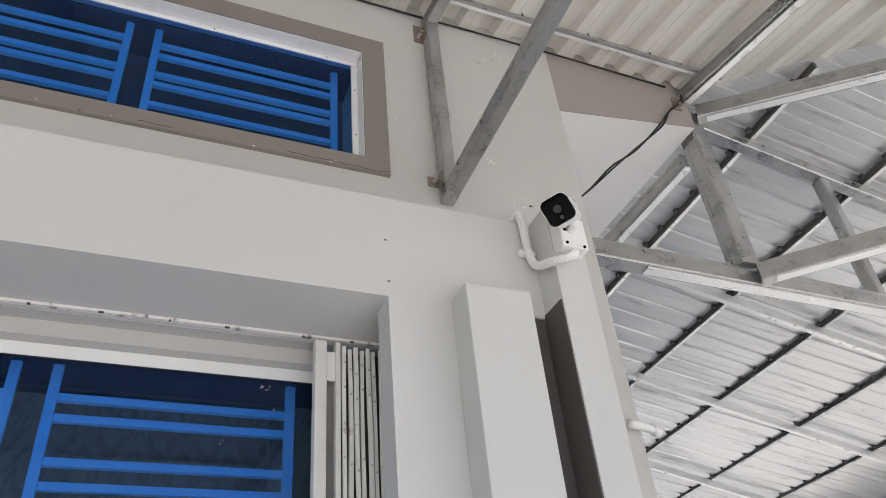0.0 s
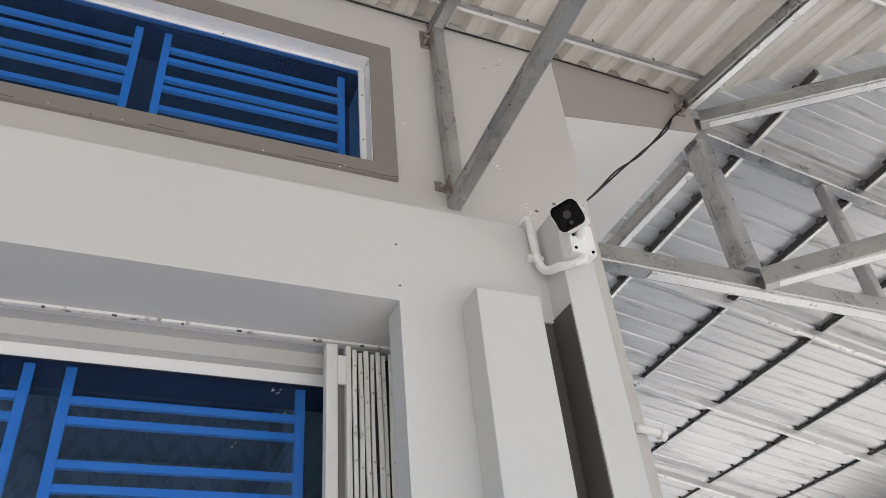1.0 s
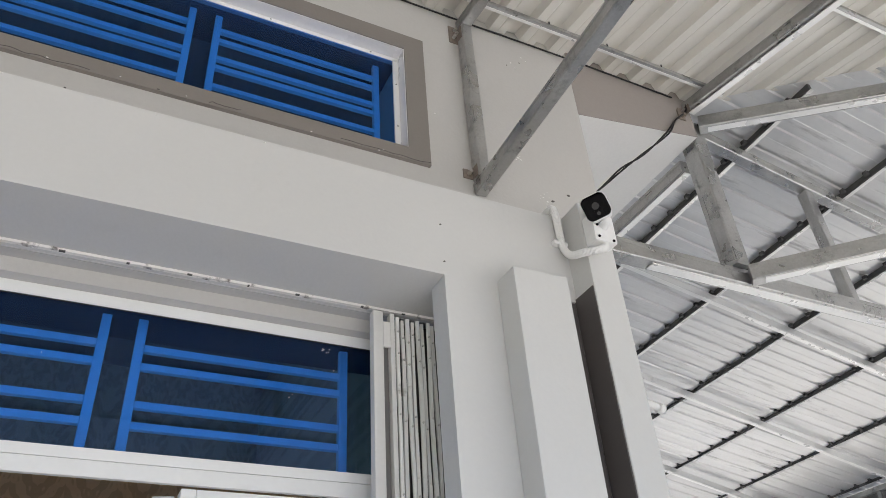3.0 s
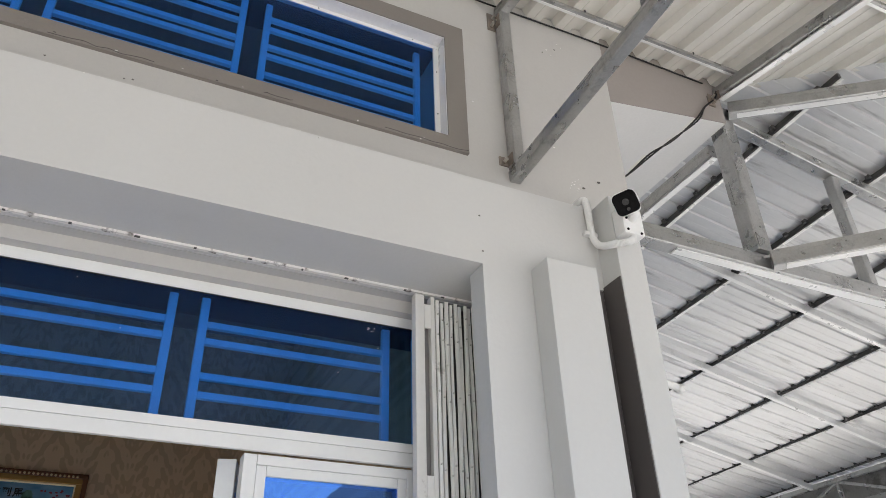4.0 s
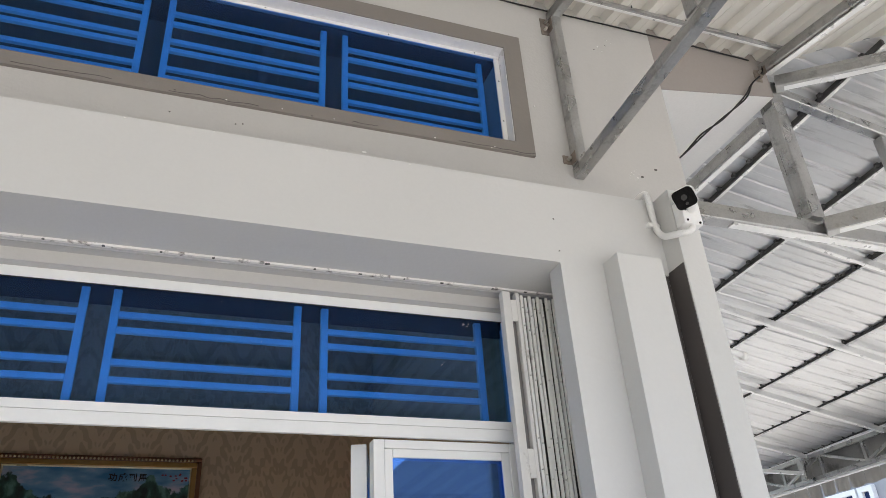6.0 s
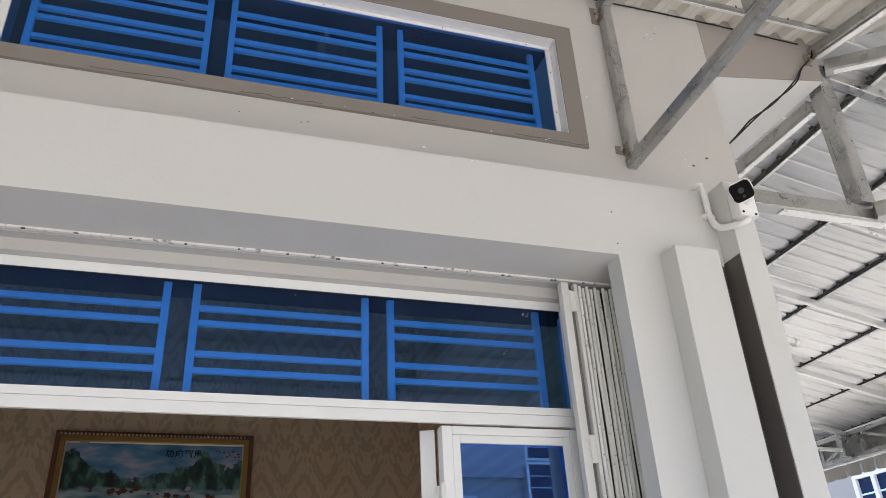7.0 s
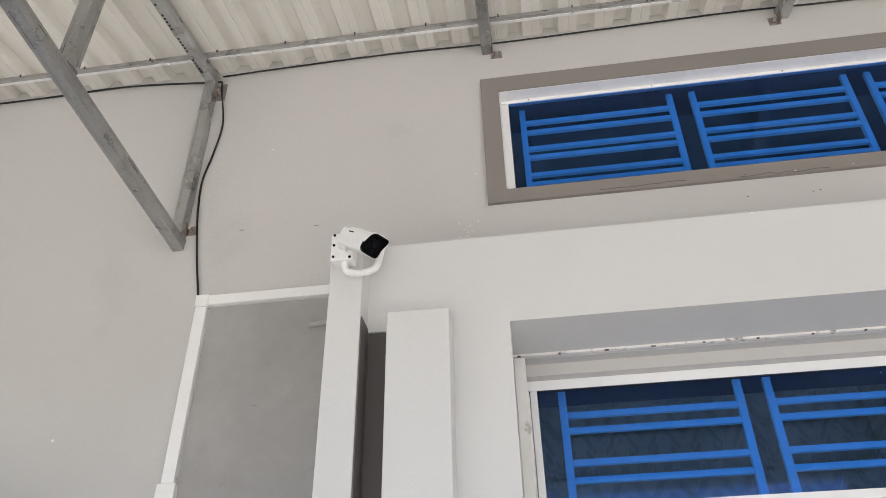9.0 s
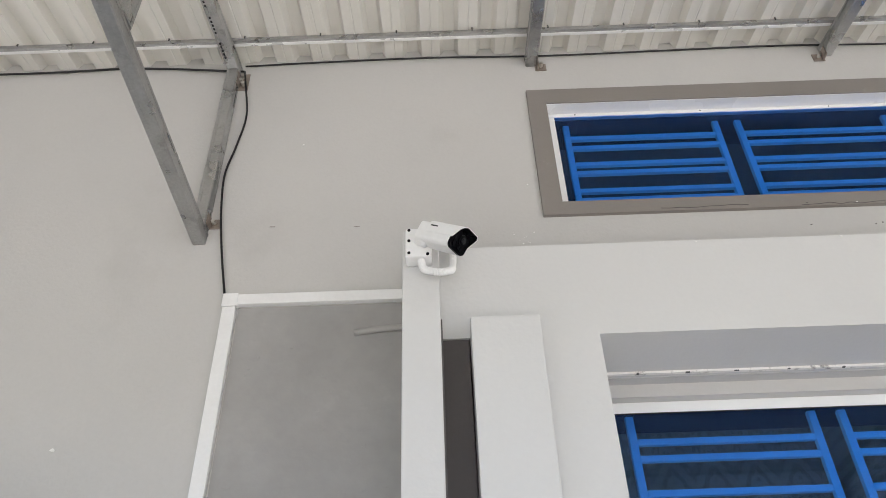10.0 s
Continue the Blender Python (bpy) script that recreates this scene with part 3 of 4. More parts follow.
def door_leaf(hinge, angle, width, flip=1):
    """A glazed aluminium leaf, hinged at its base, along local x."""
    g = thing("door_leaf", "white aluminium door leaf with blue glass", "door", hinge, "leaves of the doorway")
    g.rotation_euler = (0, 0, radians(angle))
    top = 2.168 - 0.055
    part("stile", box(0, 0.028, 0, 0.04, 0, top, 0.002), ALU, g)
    part("stile", box(width - 0.034, width, 0, 0.04, 0, top, 0.002), ALU, g)
    part("top_rail", box(0.0285, width - 0.0345, 0, 0.04, top - 0.022, top, 0.002), ALU, g)
    part("glazing_bead", box(0.0285, 0.050, 0.002, 0.036, 0.82, top - 0.0225, 0.002), ALU, g)
    part("glazing_bead", box(width - 0.056, width - 0.0345, 0.002, 0.036, 0.82, top - 0.0225, 0.002), ALU, g)
    part("glazing_bead", box(0.0505, width - 0.0565, 0.002, 0.036, top - 0.044, top - 0.0225, 0.002), ALU, g)
    part("mid_rail", box(0.0565, width - 0.0565, 0, 0.04, 0.75, 0.82, 0.002), ALU, g)
    part("bottom_rail", box(0.0565, width - 0.0565, 0, 0.04, 0, 0.12, 0.002), ALU, g)
    part("pane", box(0.0505, width - 0.0565, 0.007, 0.012, 0.82, top - 0.0445), GLASS_DOOR, g, "blue reflective glass")
    part("panel", box(0.0565, width - 0.0565, 0.015, 0.026, 0.12, 0.75), ALU, g)
    for z in (0.35, 1.1, 1.92):
        part("hinge", disc((-0.005, -0.004, z), (0, 0, 1), 0.007, 0.09, 10), ALU, g)
    return g


door_leaf((0.045, 1.482, 0.055), 0, 0.404)
door_leaf((0.04, 1.53, 0.055), 73, 0.392)
door_leaf((-1.165, 1.55, 0.055), 96, 0.40)

# head rail of the gate, its chipped strip, and the folded gates
rail = thing("gate_rail", "chipped white steel head rail of the folding gate", "rail", (-0.371, 1.40, HEAD - 0.02))
part("strip", box(-1.295 + 0.371, 0.585 + 0.371, -0.003, 0.006, 0.0135, 0.0195), RAIL, rail)
part("lip", box(-1.295 + 0.371, 0.585 + 0.371, 0.0065, 0.0180, 0.0150, 0.0195), PAINT_SMOOTH, rail)
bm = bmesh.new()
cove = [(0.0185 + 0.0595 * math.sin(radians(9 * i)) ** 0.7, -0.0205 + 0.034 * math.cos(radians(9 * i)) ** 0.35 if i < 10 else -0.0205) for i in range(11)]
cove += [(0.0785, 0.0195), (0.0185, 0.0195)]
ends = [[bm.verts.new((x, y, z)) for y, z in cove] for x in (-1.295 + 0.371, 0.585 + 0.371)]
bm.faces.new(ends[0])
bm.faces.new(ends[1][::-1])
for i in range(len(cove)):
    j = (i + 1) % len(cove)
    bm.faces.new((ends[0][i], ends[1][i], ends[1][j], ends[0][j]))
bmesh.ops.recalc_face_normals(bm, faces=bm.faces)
for k in range(15):
    xk = -0.88 + k * 0.124 + random.uniform(-0.02, 0.02)
    wk = random.uniform(0.004, 0.012)
    part("paint_flake", box(xk, xk + wk, -0.0038, random.uniform(-0.001, 0.003), 0.0128, 0.0150), DARK_STEEL_SHADE, rail, "dark bare spot in the rail paint")
# shade behind the rail is put into the strip's darker grey
part("soffit_strip", bm, COVE_SHADED, rail, "plaster behind the rail, its shade painted in as grey")


def gate_bay(g, x, w, z0, z1, cut):
    """A pair of thin uprights joined by plates, with long slots between."""
    part("upright", box(x, x + 0.024, -0.012, 0.012, z0, z1, 0.002), GATE, g)
    part("upright", box(x + w - 0.011, x + w, -0.010, 0.012, z0, z1, 0.002), GATE, g)
    for a, b in cut:
        part("plate", box(x + 0.0245, x + w - 0.0115, -0.0108, -0.006, a, b), GATE, g)
    part("runner", box(x + 0.0245, x + w - 0.0115, 0.006, 0.010, z0, z1 - 0.05), GATE_DARK, g, "dark grey inner channel")


PLATES = [(2.486, 2.550), (2.058, 2.131), (1.65, 1.72), (1.22, 1.29), (0.80, 0.87), (0.35, 0.42)]
gate_r = thing("folding_gate", "white painted steel folding gate, pushed open beside the doorway", "gate", (0.398, 1.40, 0.0), "folding gate halves")
gate_bay(gate_r, 0.0, 0.053, 0.03, 2.575, PLATES)


def slat(x, w, z0, z1, phase, lean):
    """A thin pressed channel, a little bowed along its height, with rolled edges."""
    bm = bmesh.new()
    rings = []
    n = 44
    for i in range(n + 1):
        z = z0 + (z1 - z0) * i / n
        o = 0.0011 * math.sin(z * 7.4 + phase) + 0.0007 * math.sin(z * 17 + 2 * phase)
        ww = w * (1 + 0.10 * math.sin(z * 7.4 + phase * 1.7))
        rings.append([bm.verts.new((x + o + a * ww, lean + b, z)) for a, b in ((-0.5, -0.004), (-0.5, -0.007), (-0.40, -0.0095), (0.34, -0.0105), (0.47, -0.0085), (0.5, -0.004))])
    for a, b in zip(rings, rings[1:]):
        for k in range(6):
            bm.faces.new((a[k], a[(k + 1) % 6], b[(k + 1) % 6], b[k]))
    bm.faces.new(rings[0])
    bm.faces.new(rings[-1][::-1])
    bmesh.ops.recalc_face_normals(bm, faces=bm.faces)
    return bm


for k in range(10):
    x = 0.0610 + k * 0.0127
    part("slat", slat(x, 0.0092, 0.03, 2.568 - 0.004 * (k % 2), k * 2.3, 0.004 * (k % 2)), GATE, gate_r, smooth=False)
    for z in (2.53, 2.475, 2.33, 2.16, 2.08, 1.78, 1.35):
        zz = z - 0.012 * (k % 3)
        part("rivet", disc((x + 0.0011 * math.sin(zz * 7.4 + k * 2.3), -0.0112 + 0.004 * (k % 2), zz), (0, 1, 0), 0.0022, 0.003, 8), BOLT, gate_r)
# dark sheet in place of the shade between the slats
part("backing", box(0.0545, 0.188, 0.006, 0.009, 0.03, 2.56), SHADE_DARK, gate_r, "near-black backing, shade between the slats painted in")
gate_l = thing("folding_gate", "end stile of the white steel folding gate, pushed open", "gate", (-1.285, 1.40, 0.0), "folding gate halves")
part("upright", box(0.042, 0.070, -0.012, 0.012, 0.03, 2.575, 0.002), GATE, gate_l)
part("upright", box(0.0, 0.014, -0.010, 0.012, 0.03, 2.575, 0.002), GATE, gate_l)
for a, b in PLATES:
    part("plate", box(0.0145, 0.0415, -0.011, -0.006, a, b), GATE, gate_l)
part("runner", box(0.0145, 0.0415, 0.006, 0.010, 0.03, 2.52), GATE_DARK, gate_l, "dark grey inner channel")


# ---------- framed picture ----------
def framed_picture():
    x0, x1, zt, zb, y = -1.345, -0.202, 2.904, 2.12, 4.595
    g = thing("framed_picture", "landscape picture in a gilt and mahogany frame on the wallpaper", "picture", ((x0 + x1) / 2, y, zb))
    ox, oy, oz = g.location
    w, h = (x1 - x0) / 2, zt - zb
    part("canvas", box(-w + 0.06, w - 0.06, -0.020, -0.004, 0.06, h - 0.06), PRINT, g, "blue sky and pale clouds print")
    for nm, a, d, m in (("outer_moulding", 0.0, 0.026, DARKWOOD), ("gilt_moulding", 0.0255, 0.031, GOLD), ("inner_slip", 0.056, 0.008, BEAD)):
        yy = -0.055 if m is DARKWOOD else (-0.045 if m is GOLD else -0.032)
        bmf = bmesh.new()
        add_box(bmf, -w + a, w - a, yy, 0, h - a - d, h - a, 0.004)
        add_box(bmf, -w + a, w - a, yy, 0, a, a + d, 0.004)
        add_box(bmf, -w + a, -w + a + d, yy, 0, a + d, h - a - d, 0.004)
        add_box(bmf, w - a - d, w - a, yy, 0, a + d, h - a - d, 0.004)
        part(nm, bmf, m, g)
    bmb = bmesh.new()
    k = int((2 * w - 0.05) / 0.022)
    for i in range(k):
        bmesh.ops.create_icosphere(bmb, subdivisions=1, radius=0.0075, matrix=Matrix.Translation((-w + 0.03 + i * 0.022, -0.056, h - 0.018)))
    part("bead_row", bmb, BEAD, g, "row of pale gilt beads")
    # the plain dark and pale shapes along the shore of the print, as thin raised paint
    for k in range(26):
        part("painted_shape", blob(-0.36 + 0.029 * k + random.uniform(-0.02, 0.02), h - 0.345 + random.uniform(-0.06, 0.025), random.uniform(0.010, 0.026), -0.0218 - 0.00004 * k, 10, 0.8),
             (PRINT_BROWN, PRINT_BROWN, PRINT_PALE)[k % 3], g)
    for _ in range(12):
        part("painted_blossom", blob(w - 0.15 + random.uniform(-0.07, 0.07), h - 0.105 + random.uniform(-0.03, 0.03), 0.008, -0.0232, 7), RED_INK, g)
    cu = bpy.data.curves.new("calligraphy", "FONT")
    cu.body = "功成到馬"
    cu.size, cu.align_x, cu.extrude, cu.offset, cu.space_character = 0.050, "CENTER", 0.0008, 0.0012, 1.2
    cu.materials.append(INK)
    tx = new("calligraphy", cu)
    tx.parent = g
    tx.location = (0.16, -0.0236, h - 0.135)
    tx.rotation_euler = (radians(90), 0, 0)
    return g


framed_picture()


# ---------- canopy roof ----------
SLOPE = 0.18


def zf(y):
    """Underside of the front sheets."""
    return 3.86 - SLOPE * (WALL - y)


def zs(x):
    """Underside of the side sheets."""
    return 3.86 - SLOPE * (x - 1.80)


RIB = [(0.0, 0.0), (0.029, 0.0), (0.032, 0.002), (0.035, 0.0), (0.062, 0.0), (0.075, 0.029), (0.112, 0.029), (0.125, 0.0)]
RIB_NARROW = [(0.0, 0.0), (0.050, 0.0), (0.053, 0.0015), (0.056, 0.0), (0.100, 0.0), (0.105, 0.010), (0.120, 0.010), (0.125, 0.0)]


def sheet_profile(u0, u1, rib=None):
    """Positions across the sheet and their heights."""
    out, k = [], math.floor(u0 / 0.125)
    while k * 0.125 < u1 - 1e-6:
        for a, h in (rib or RIB)[:-1]:
            u = k * 0.125 + a
            if u0 <= u <= u1:
                out.append((u, h))
        k += 1
    out.append((u1, 0.0))
    return out


def roof_sheet(prof, lo, hi, place, material, parent):
    bm = bmesh.new()
    n = 6
    layers = []
    for thick in (0.0, 0.0015):
        rows = []
        for u, h in prof:
            a, b = lo(u), hi(u)
            rows.append([bm.verts.new(place(u, a + (b - a) * i / n, h + thick + 0.0015 * math.sin(7 * u + 3 * i))) for i in range(n + 1)] if b - a >= 0.01 else None)
        layers.append(rows)
    under, over = layers
    cols = [k for k in range(len(prof) - 1) if under[k] and under[k + 1]]
    if not cols:
        bm.free()
        return
    for k in cols:
        for rows, flip in ((under, 1), (over, -1)):
            for i in range(n):
                bm.faces.new((rows[k][i], rows[k + 1][i], rows[k + 1][i + 1], rows[k][i + 1])[::flip])
        for i in (0, n):
            bm.faces.new((under[k][i], under[k + 1][i], over[k + 1][i], over[k][i]))
    for k in (cols[0], cols[-1] + 1):
        for i in range(n):
            bm.faces.new((under[k][i], under[k][i + 1], over[k][i + 1], over[k][i]))
    bmesh.ops.recalc_face_normals(bm, faces=bm.faces)
    return part("roof_sheet", bm, material, parent)


roof_front = thing("roof_front", "cream ribbed metal roof sheets over the yard", "roof", kind="structure")
EAVE_Y, EAVE_X = -1.95, 5.20
u = -7.0
while u < EAVE_X:
    v = min(u + 1.0, EAVE_X)
    lift = 0.0018 * (int((u + 7) / 1.0) % 2)
    roof_sheet(sheet_profile(u, v + 0.02), lambda t: EAVE_Y, lambda t: min(WALL - 0.004, WALL + 0.05 - (t - 1.80)),
               lambda t, y, h, lift=lift: (t, y, zf(y) + h + lift), SHEET_CREAM, roof_front)
    u = v
roof_side = thing("roof_side", "weathered zinc ribbed metal roof sheets beside the house", "roof", kind="structure")
u = EAVE_Y
while u < 9.0:
    v = min(u + 1.0, 9.0)
    lift = 0.0018 * (int((u + 1.0) / 1.0) % 2)
    roof_sheet(sheet_profile(u, v + 0.02, RIB_NARROW), lambda t: max(1.80, 1.80 + (WALL - t)), lambda t: 5.9 if t > -1.8 else EAVE_X,
               lambda t, x, h, lift=lift: (x, t, zs(x) + h + lift), SHEET_ZINC, roof_side)
    u = v

# unseen strip, added so no sky light leaks between sheets and wall
structure("flashing", box(-7, 1.80, 1.25, WALL, 3.90, 3.92), GALV, "metal strip over the sheets, unseen, added to block light at the wall", "flashing")

# cover added above the hip, out of view, to close gaps of sky
structure("hip_cap", beam((1.78, WALL + 0.02, 3.905), (5.25, -2.0, 3.905 - SLOPE * 3.46), 0.36, 0.006), GALV, "metal cover over the hip, unseen, added to shut out the sky", "roof")

# purlins right under the sheets
for y in (1.335, 0.82, 0.32, -0.18, -0.68, -1.18, -1.70):
    x1 = 1.80 + (WALL - y) - 0.05
    p = thing("purlin", "thin galvanised roof purlin", "purlin", (0, y, zf(y)), "front purlins")
    part("web", box(-7, x1, -0.010, 0.010, -0.018, -0.001, 0.002), GALV, p)
    # underside painted pale for the light thrown up from the ground
    part("flange", box(-7, x1, 0.001, 0.011, -0.0205, -0.0185), GALV_LIT, p, "lower flange with bounced light painted in")
    if y > 1.3:
        for k in range(20):
            part("screw_tip", disc((-3.205 + 0.25 * k, -0.016, -0.006), (0, 0, 1), 0.0026, 0.014, 6), DARK_STEEL_SHADE, p, "dark screw tip")
for x in (2.155, 2.70, 3.235, 3.825, 4.41, 5.03):
    y0 = WALL - (x - 1.80) + 0.05
    p = thing("purlin", "thin galvanised roof purlin", "purlin", (x, 2.0, zs(x)), "side purlins")
    p.rotation_euler = (0, 0, radians(-2.5))
    # shade on the house side of the purlin is put into the web's colour
    part("web", box(-0.010, 0.004, y0 - 2.0, 7.0, -0.026, -0.001), DARK_STEEL_SHADE, p, "web darkened to carry the shade on its side")
    part("flange", box(-0.002, 0.016, y0 - 2.0, 7.0, -0.0290, -0.0262), GALV_LIT, p, "lower flange with bounced light painted in")
    # small dark blocks added beside the web, one to each rib
    bm = bmesh.new()
    k = math.ceil((y0 + 0.1) / 0.125)
    while k * 0.125 < 6.5:
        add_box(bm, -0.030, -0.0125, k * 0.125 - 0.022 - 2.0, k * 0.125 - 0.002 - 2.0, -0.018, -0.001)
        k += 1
    tagged(part("rib_closure", bm, DARK_STEEL_SHADE, p, "small dark blocks added under the ribs"), kind="stuff")


def wall_bracket(x, y, z, side, parent, big=False):
    """An angle cleat with its bolts, on the wall."""
    e = 0.024 if big else 0.0
    part("cleat", box(x + side * 0.031 - 0.019, x + side * 0.031 + 0.019, y - 0.004, y, z - 0.017 - e, z + 0.017 + e, 0.001), RUST, parent, "rusty steel cleat")
    part("cleat", box(x + side * 0.0192, x + side * 0.0215, y - 0.035, y - 0.005, z - 0.02 - e * 0.6, z + 0.02, 0), RUST, parent)
    for dx, dz in (((0.030, 0.018), (0.036, -0.020), (0.027, -0.002)) if big else ((0.032, 0.0),)):
        part("bolt", disc((x + side * dx, y - 0.011, z + dz), (0, 1, 0), 0.006, 0.02, 8), BOLT, parent)
        part("washer", disc((x + side * dx, y - 0.0052, z + dz), (0, 1, 0), 0.010, 0.0022, 10), RUST, parent)


TUBE = 0.042
RISE = 0.05      # the bottom chords climb a little away from the wall
for x in (-5.275, -4.27, -3.265, -2.26, -1.255, -0.25, 0.76, 1.77):
    truss = x in (-5.275, -2.26, 0.76)
    g = thing("roof_truss" if truss else "rafter", "galvanised square tube roof truss bracketed to the wall" if truss else "galvanised square tube rafter bracketed to the wall",
              "truss" if truss else "rafter", (x, WALL, 3.05), "front trusses" if truss else "front rafters")
    g_m = Matrix.Translation((x, WALL, 3.05)).inverted()

    def gp(name, bm, m=GALV, label=""):
        ob = part(name, bm, m, g, label)
        ob.matrix_parent_inverse = g_m
        return ob

    top = lambda y: zf(y) - 0.0255 - TUBE / 2
    gp("top_chord" if truss else "tube", beam((x, WALL - 0.002, top(WALL)), (x, EAVE_Y + 0.05, top(EAVE_Y + 0.05)), 0.038, TUBE))
    if x == -2.26:
        for k in range(22):
            if k % 7 < 5:
                ya = 1.36 - 0.016 * k
                zm = top(ya) - TUBE / 2 - 0.0018
                gp("printed_mark", beam((x - 0.009, ya, zm), (x - 0.009, ya - 0.009, zm - SLOPE * 0.009), 0.006, 0.0008, bevel=0), INK, "small dark printed bar")
    if x == 1.77:
        # pale strip carries the light on the rafter's underside
        gp("flange", beam((x + 0.012, 1.44, top(1.44) - 0.028), (x + 0.012, EAVE_Y + 0.05, top(EAVE_Y + 0.05) - 0.028), 0.026, 0.005, bevel=0), GALV_LIT, "lower flange with bounced light painted in")
    if truss:
        gp("wall_post", beam((x, WALL - 0.022, 3.107), (x, WALL - 0.022, top(1.428) - 0.026), 0.038, 0.040, (0, 1, 0)))
        gp("bottom_chord", beam((x, WALL - 0.002, 3.083), (x, EAVE_Y + 0.1, 3.083 + RISE * (WALL - EAVE_Y - 0.1)), 0.038, TUBE))
        for yw in (0.77, 0.05, -0.65, -1.30):
            gp("web", beam((x, yw, 3.108 + RISE * (WALL - yw)), (x, yw, top(yw) - 0.026), 0.040, 0.045, (0, 1, 0)))
        side = 1 if x < -1 else -1
        wall_bracket(0, 0, 3.135 - 3.05, side, g)
    wall_bracket(0, 0, top(1.45) - (0.055 if truss else 0.03) - 3.05, 1 if x < -0.5 else -1, g, truss)

# corner post, hip truss and the truss that runs on beside the house
corner = thing("corner_truss", "galvanised corner node with a post and chords meeting", "truss", (1.835, 1.51, 3.06), "side trusses")
c_m = Matrix.Translation((1.835, 1.51, 3.06)).inverted()


def cp(name, bm, m=GALV, label=""):
    ob = part(name, bm, m, corner, label)
    ob.matrix_parent_inverse = c_m
    return ob


ztop = 3.86 - 0.0255 - 0.025
cp("post", beam((1.852, 1.530, 3.114), (1.832, 1.515, 3.79), 0.07, 0.07, (0, 1, 0)))
cp("bottom_chord", beam((1.207, 1.545, 3.080), (5.1, 1.545, 3.080), 0.06, 0.065))
cp("top_chord", beam((1.80, 1.53, ztop - 0.012), (5.1, 1.53, ztop - 0.012 - SLOPE * 3.3), 0.045, 0.05))
for xw in (2.46, 3.12, 3.80):
    cp("web", beam((xw, 1.54, 3.114), (xw, 1.54, zs(xw) - 0.089), 0.045, 0.045, (0, 1, 0)))
cp("hip_rafter", beam((1.835, 1.465, ztop - 0.047), (5.0, -1.70, ztop - 0.047 - SLOPE * 3.16), 0.05, 0.06))
cp("hip_chord", beam((1.865, 1.495, 3.070), (4.9, -1.54, 3.070), 0.055, 0.062))
# pale strips under hip and chords: bounced light painted as colour
cp("hip_flange", beam((1.855, 1.445, ztop - 0.080), (5.0, -1.70, ztop - 0.080 - SLOPE * 3.14), 0.03, 0.005, bevel=0), GALV_LIT, "lower flange with bounced light painted in")
cp("chord_flange", beam((1.89, 1.46, 3.036), (4.9, -1.55, 3.036), 0.035, 0.005, bevel=0), GALV_LIT, "lower flange with bounced light painted in")
cp("chord_flange", beam((1.45, 1.545, 3.0445), (5.1, 1.545, 3.0445), 0.035, 0.005, bevel=0), GALV_LIT, "lower flange with bounced light painted in")
cp("bracket", box(1.712, 1.745, WALL - 0.006, WALL - 0.001, 3.735, 3.785), RUST, "rusty steel cleat")
cp("bolt", disc((1.728, WALL - 0.012, 3.752), (0, 1, 0), 0.008, 0.022, 8), RUST)

# rafters of the side roof
for y, skew in ((2.350, 0.012), (3.13, 0.050), (4.00, 0.060), (4.86, 0.060), (5.72, 0.060), (6.58, 0.060), (7.44, 0.060), (8.30, 0.060)):
    g = thing("rafter", "galvanised square tube rafter beside the house", "rafter", (1.80, y, zs(1.8)), "side rafters")
    zz = -0.040 - 0.02
    part("tube", beam((0, 0, zz), (3.3, 3.3 * skew, zz - SLOPE * 3.3), 0.030, 0.04), SHEET_ZINC, g, "pale zinc web")
    # lit underside of the rafter, as a paler strip
    part("flange", beam((0, 0, zz - 0.0225), (3.3, 3.3 * skew, zz - 0.0225 - SLOPE * 3.3), 0.022, 0.004, bevel=0), GALV_LIT, g, "lower flange with bounced light painted in")
    if y == 4.86:
        part("bottom_chord", beam((1.8, 0.11, -0.80), (3.28, 0.20, -0.80), 0.03, 0.03), GALV_LIT, g)
        part("post", beam((3.24, 0.20, -0.86), (3.24, 0.20, zz - SLOPE * 3.24 - 0.026), 0.07, 0.07, (0, 1, 0)), GALV, g)
g = thing("eaves_beam", "galvanised beam along the eaves slab", "beam", (1.84, 1.62, 3.66), "side rafters")
part("tube", beam((0.03, 0, 0.02), (0.03, 7.2, 0.02), 0.04, 0.06), GALV, g)
part("flange", beam((0.035, 0, -0.0125), (0.035, 7.2, -0.0125), 0.03, 0.004, bevel=0), GALV_LIT, g, "lower flange with bounced light painted in")

# truss along the far eaves with its cloth valance
eave = thing("eaves_truss", "slender galvanised lattice truss along the eaves", "truss", (5.12, 0, 3.005))
part("top_chord", beam((0, -1.9, 0.20), (0, 9, 0.20), 0.035, 0.035), GALV, eave)
part("bottom_chord", beam((0, -1.9, 0.0), (0, 9, 0.0), 0.035, 0.035), GALV, eave)
k = 0
y = -1.8
while y < 8.8:
    part("upright", beam((0, y, 0.02), (0, y, 0.18), 0.025, 0.025, (0, 1, 0), 0.002), GALV, eave)
    a, b = (0.02, 0.18) if k % 2 else (0.18, 0.02)
    part("web", beam((0, y + 0.02, a), (0, y + 0.46, b), 0.022, 0.022, (1, 0, 0), 0.002), GALV, eave)
    y += 0.48
    k += 1
val = thing("valance", "grey cloth valance hanging in flaps from the eaves", "valance", (5.16, 0, 2.98))
structure("eaves_cladding", box(5.19, 5.20, -1.9, 9.0, 2.99, 3.225), WEATHERED, "dull stained zinc cladding behind the eaves truss", "cladding")
part("hem", beam((-0.022, -1.9, 0.0), (-0.022, 9, 0.0), 0.012, 0.02), PVC, val, "pale top hem")
y = -1.9
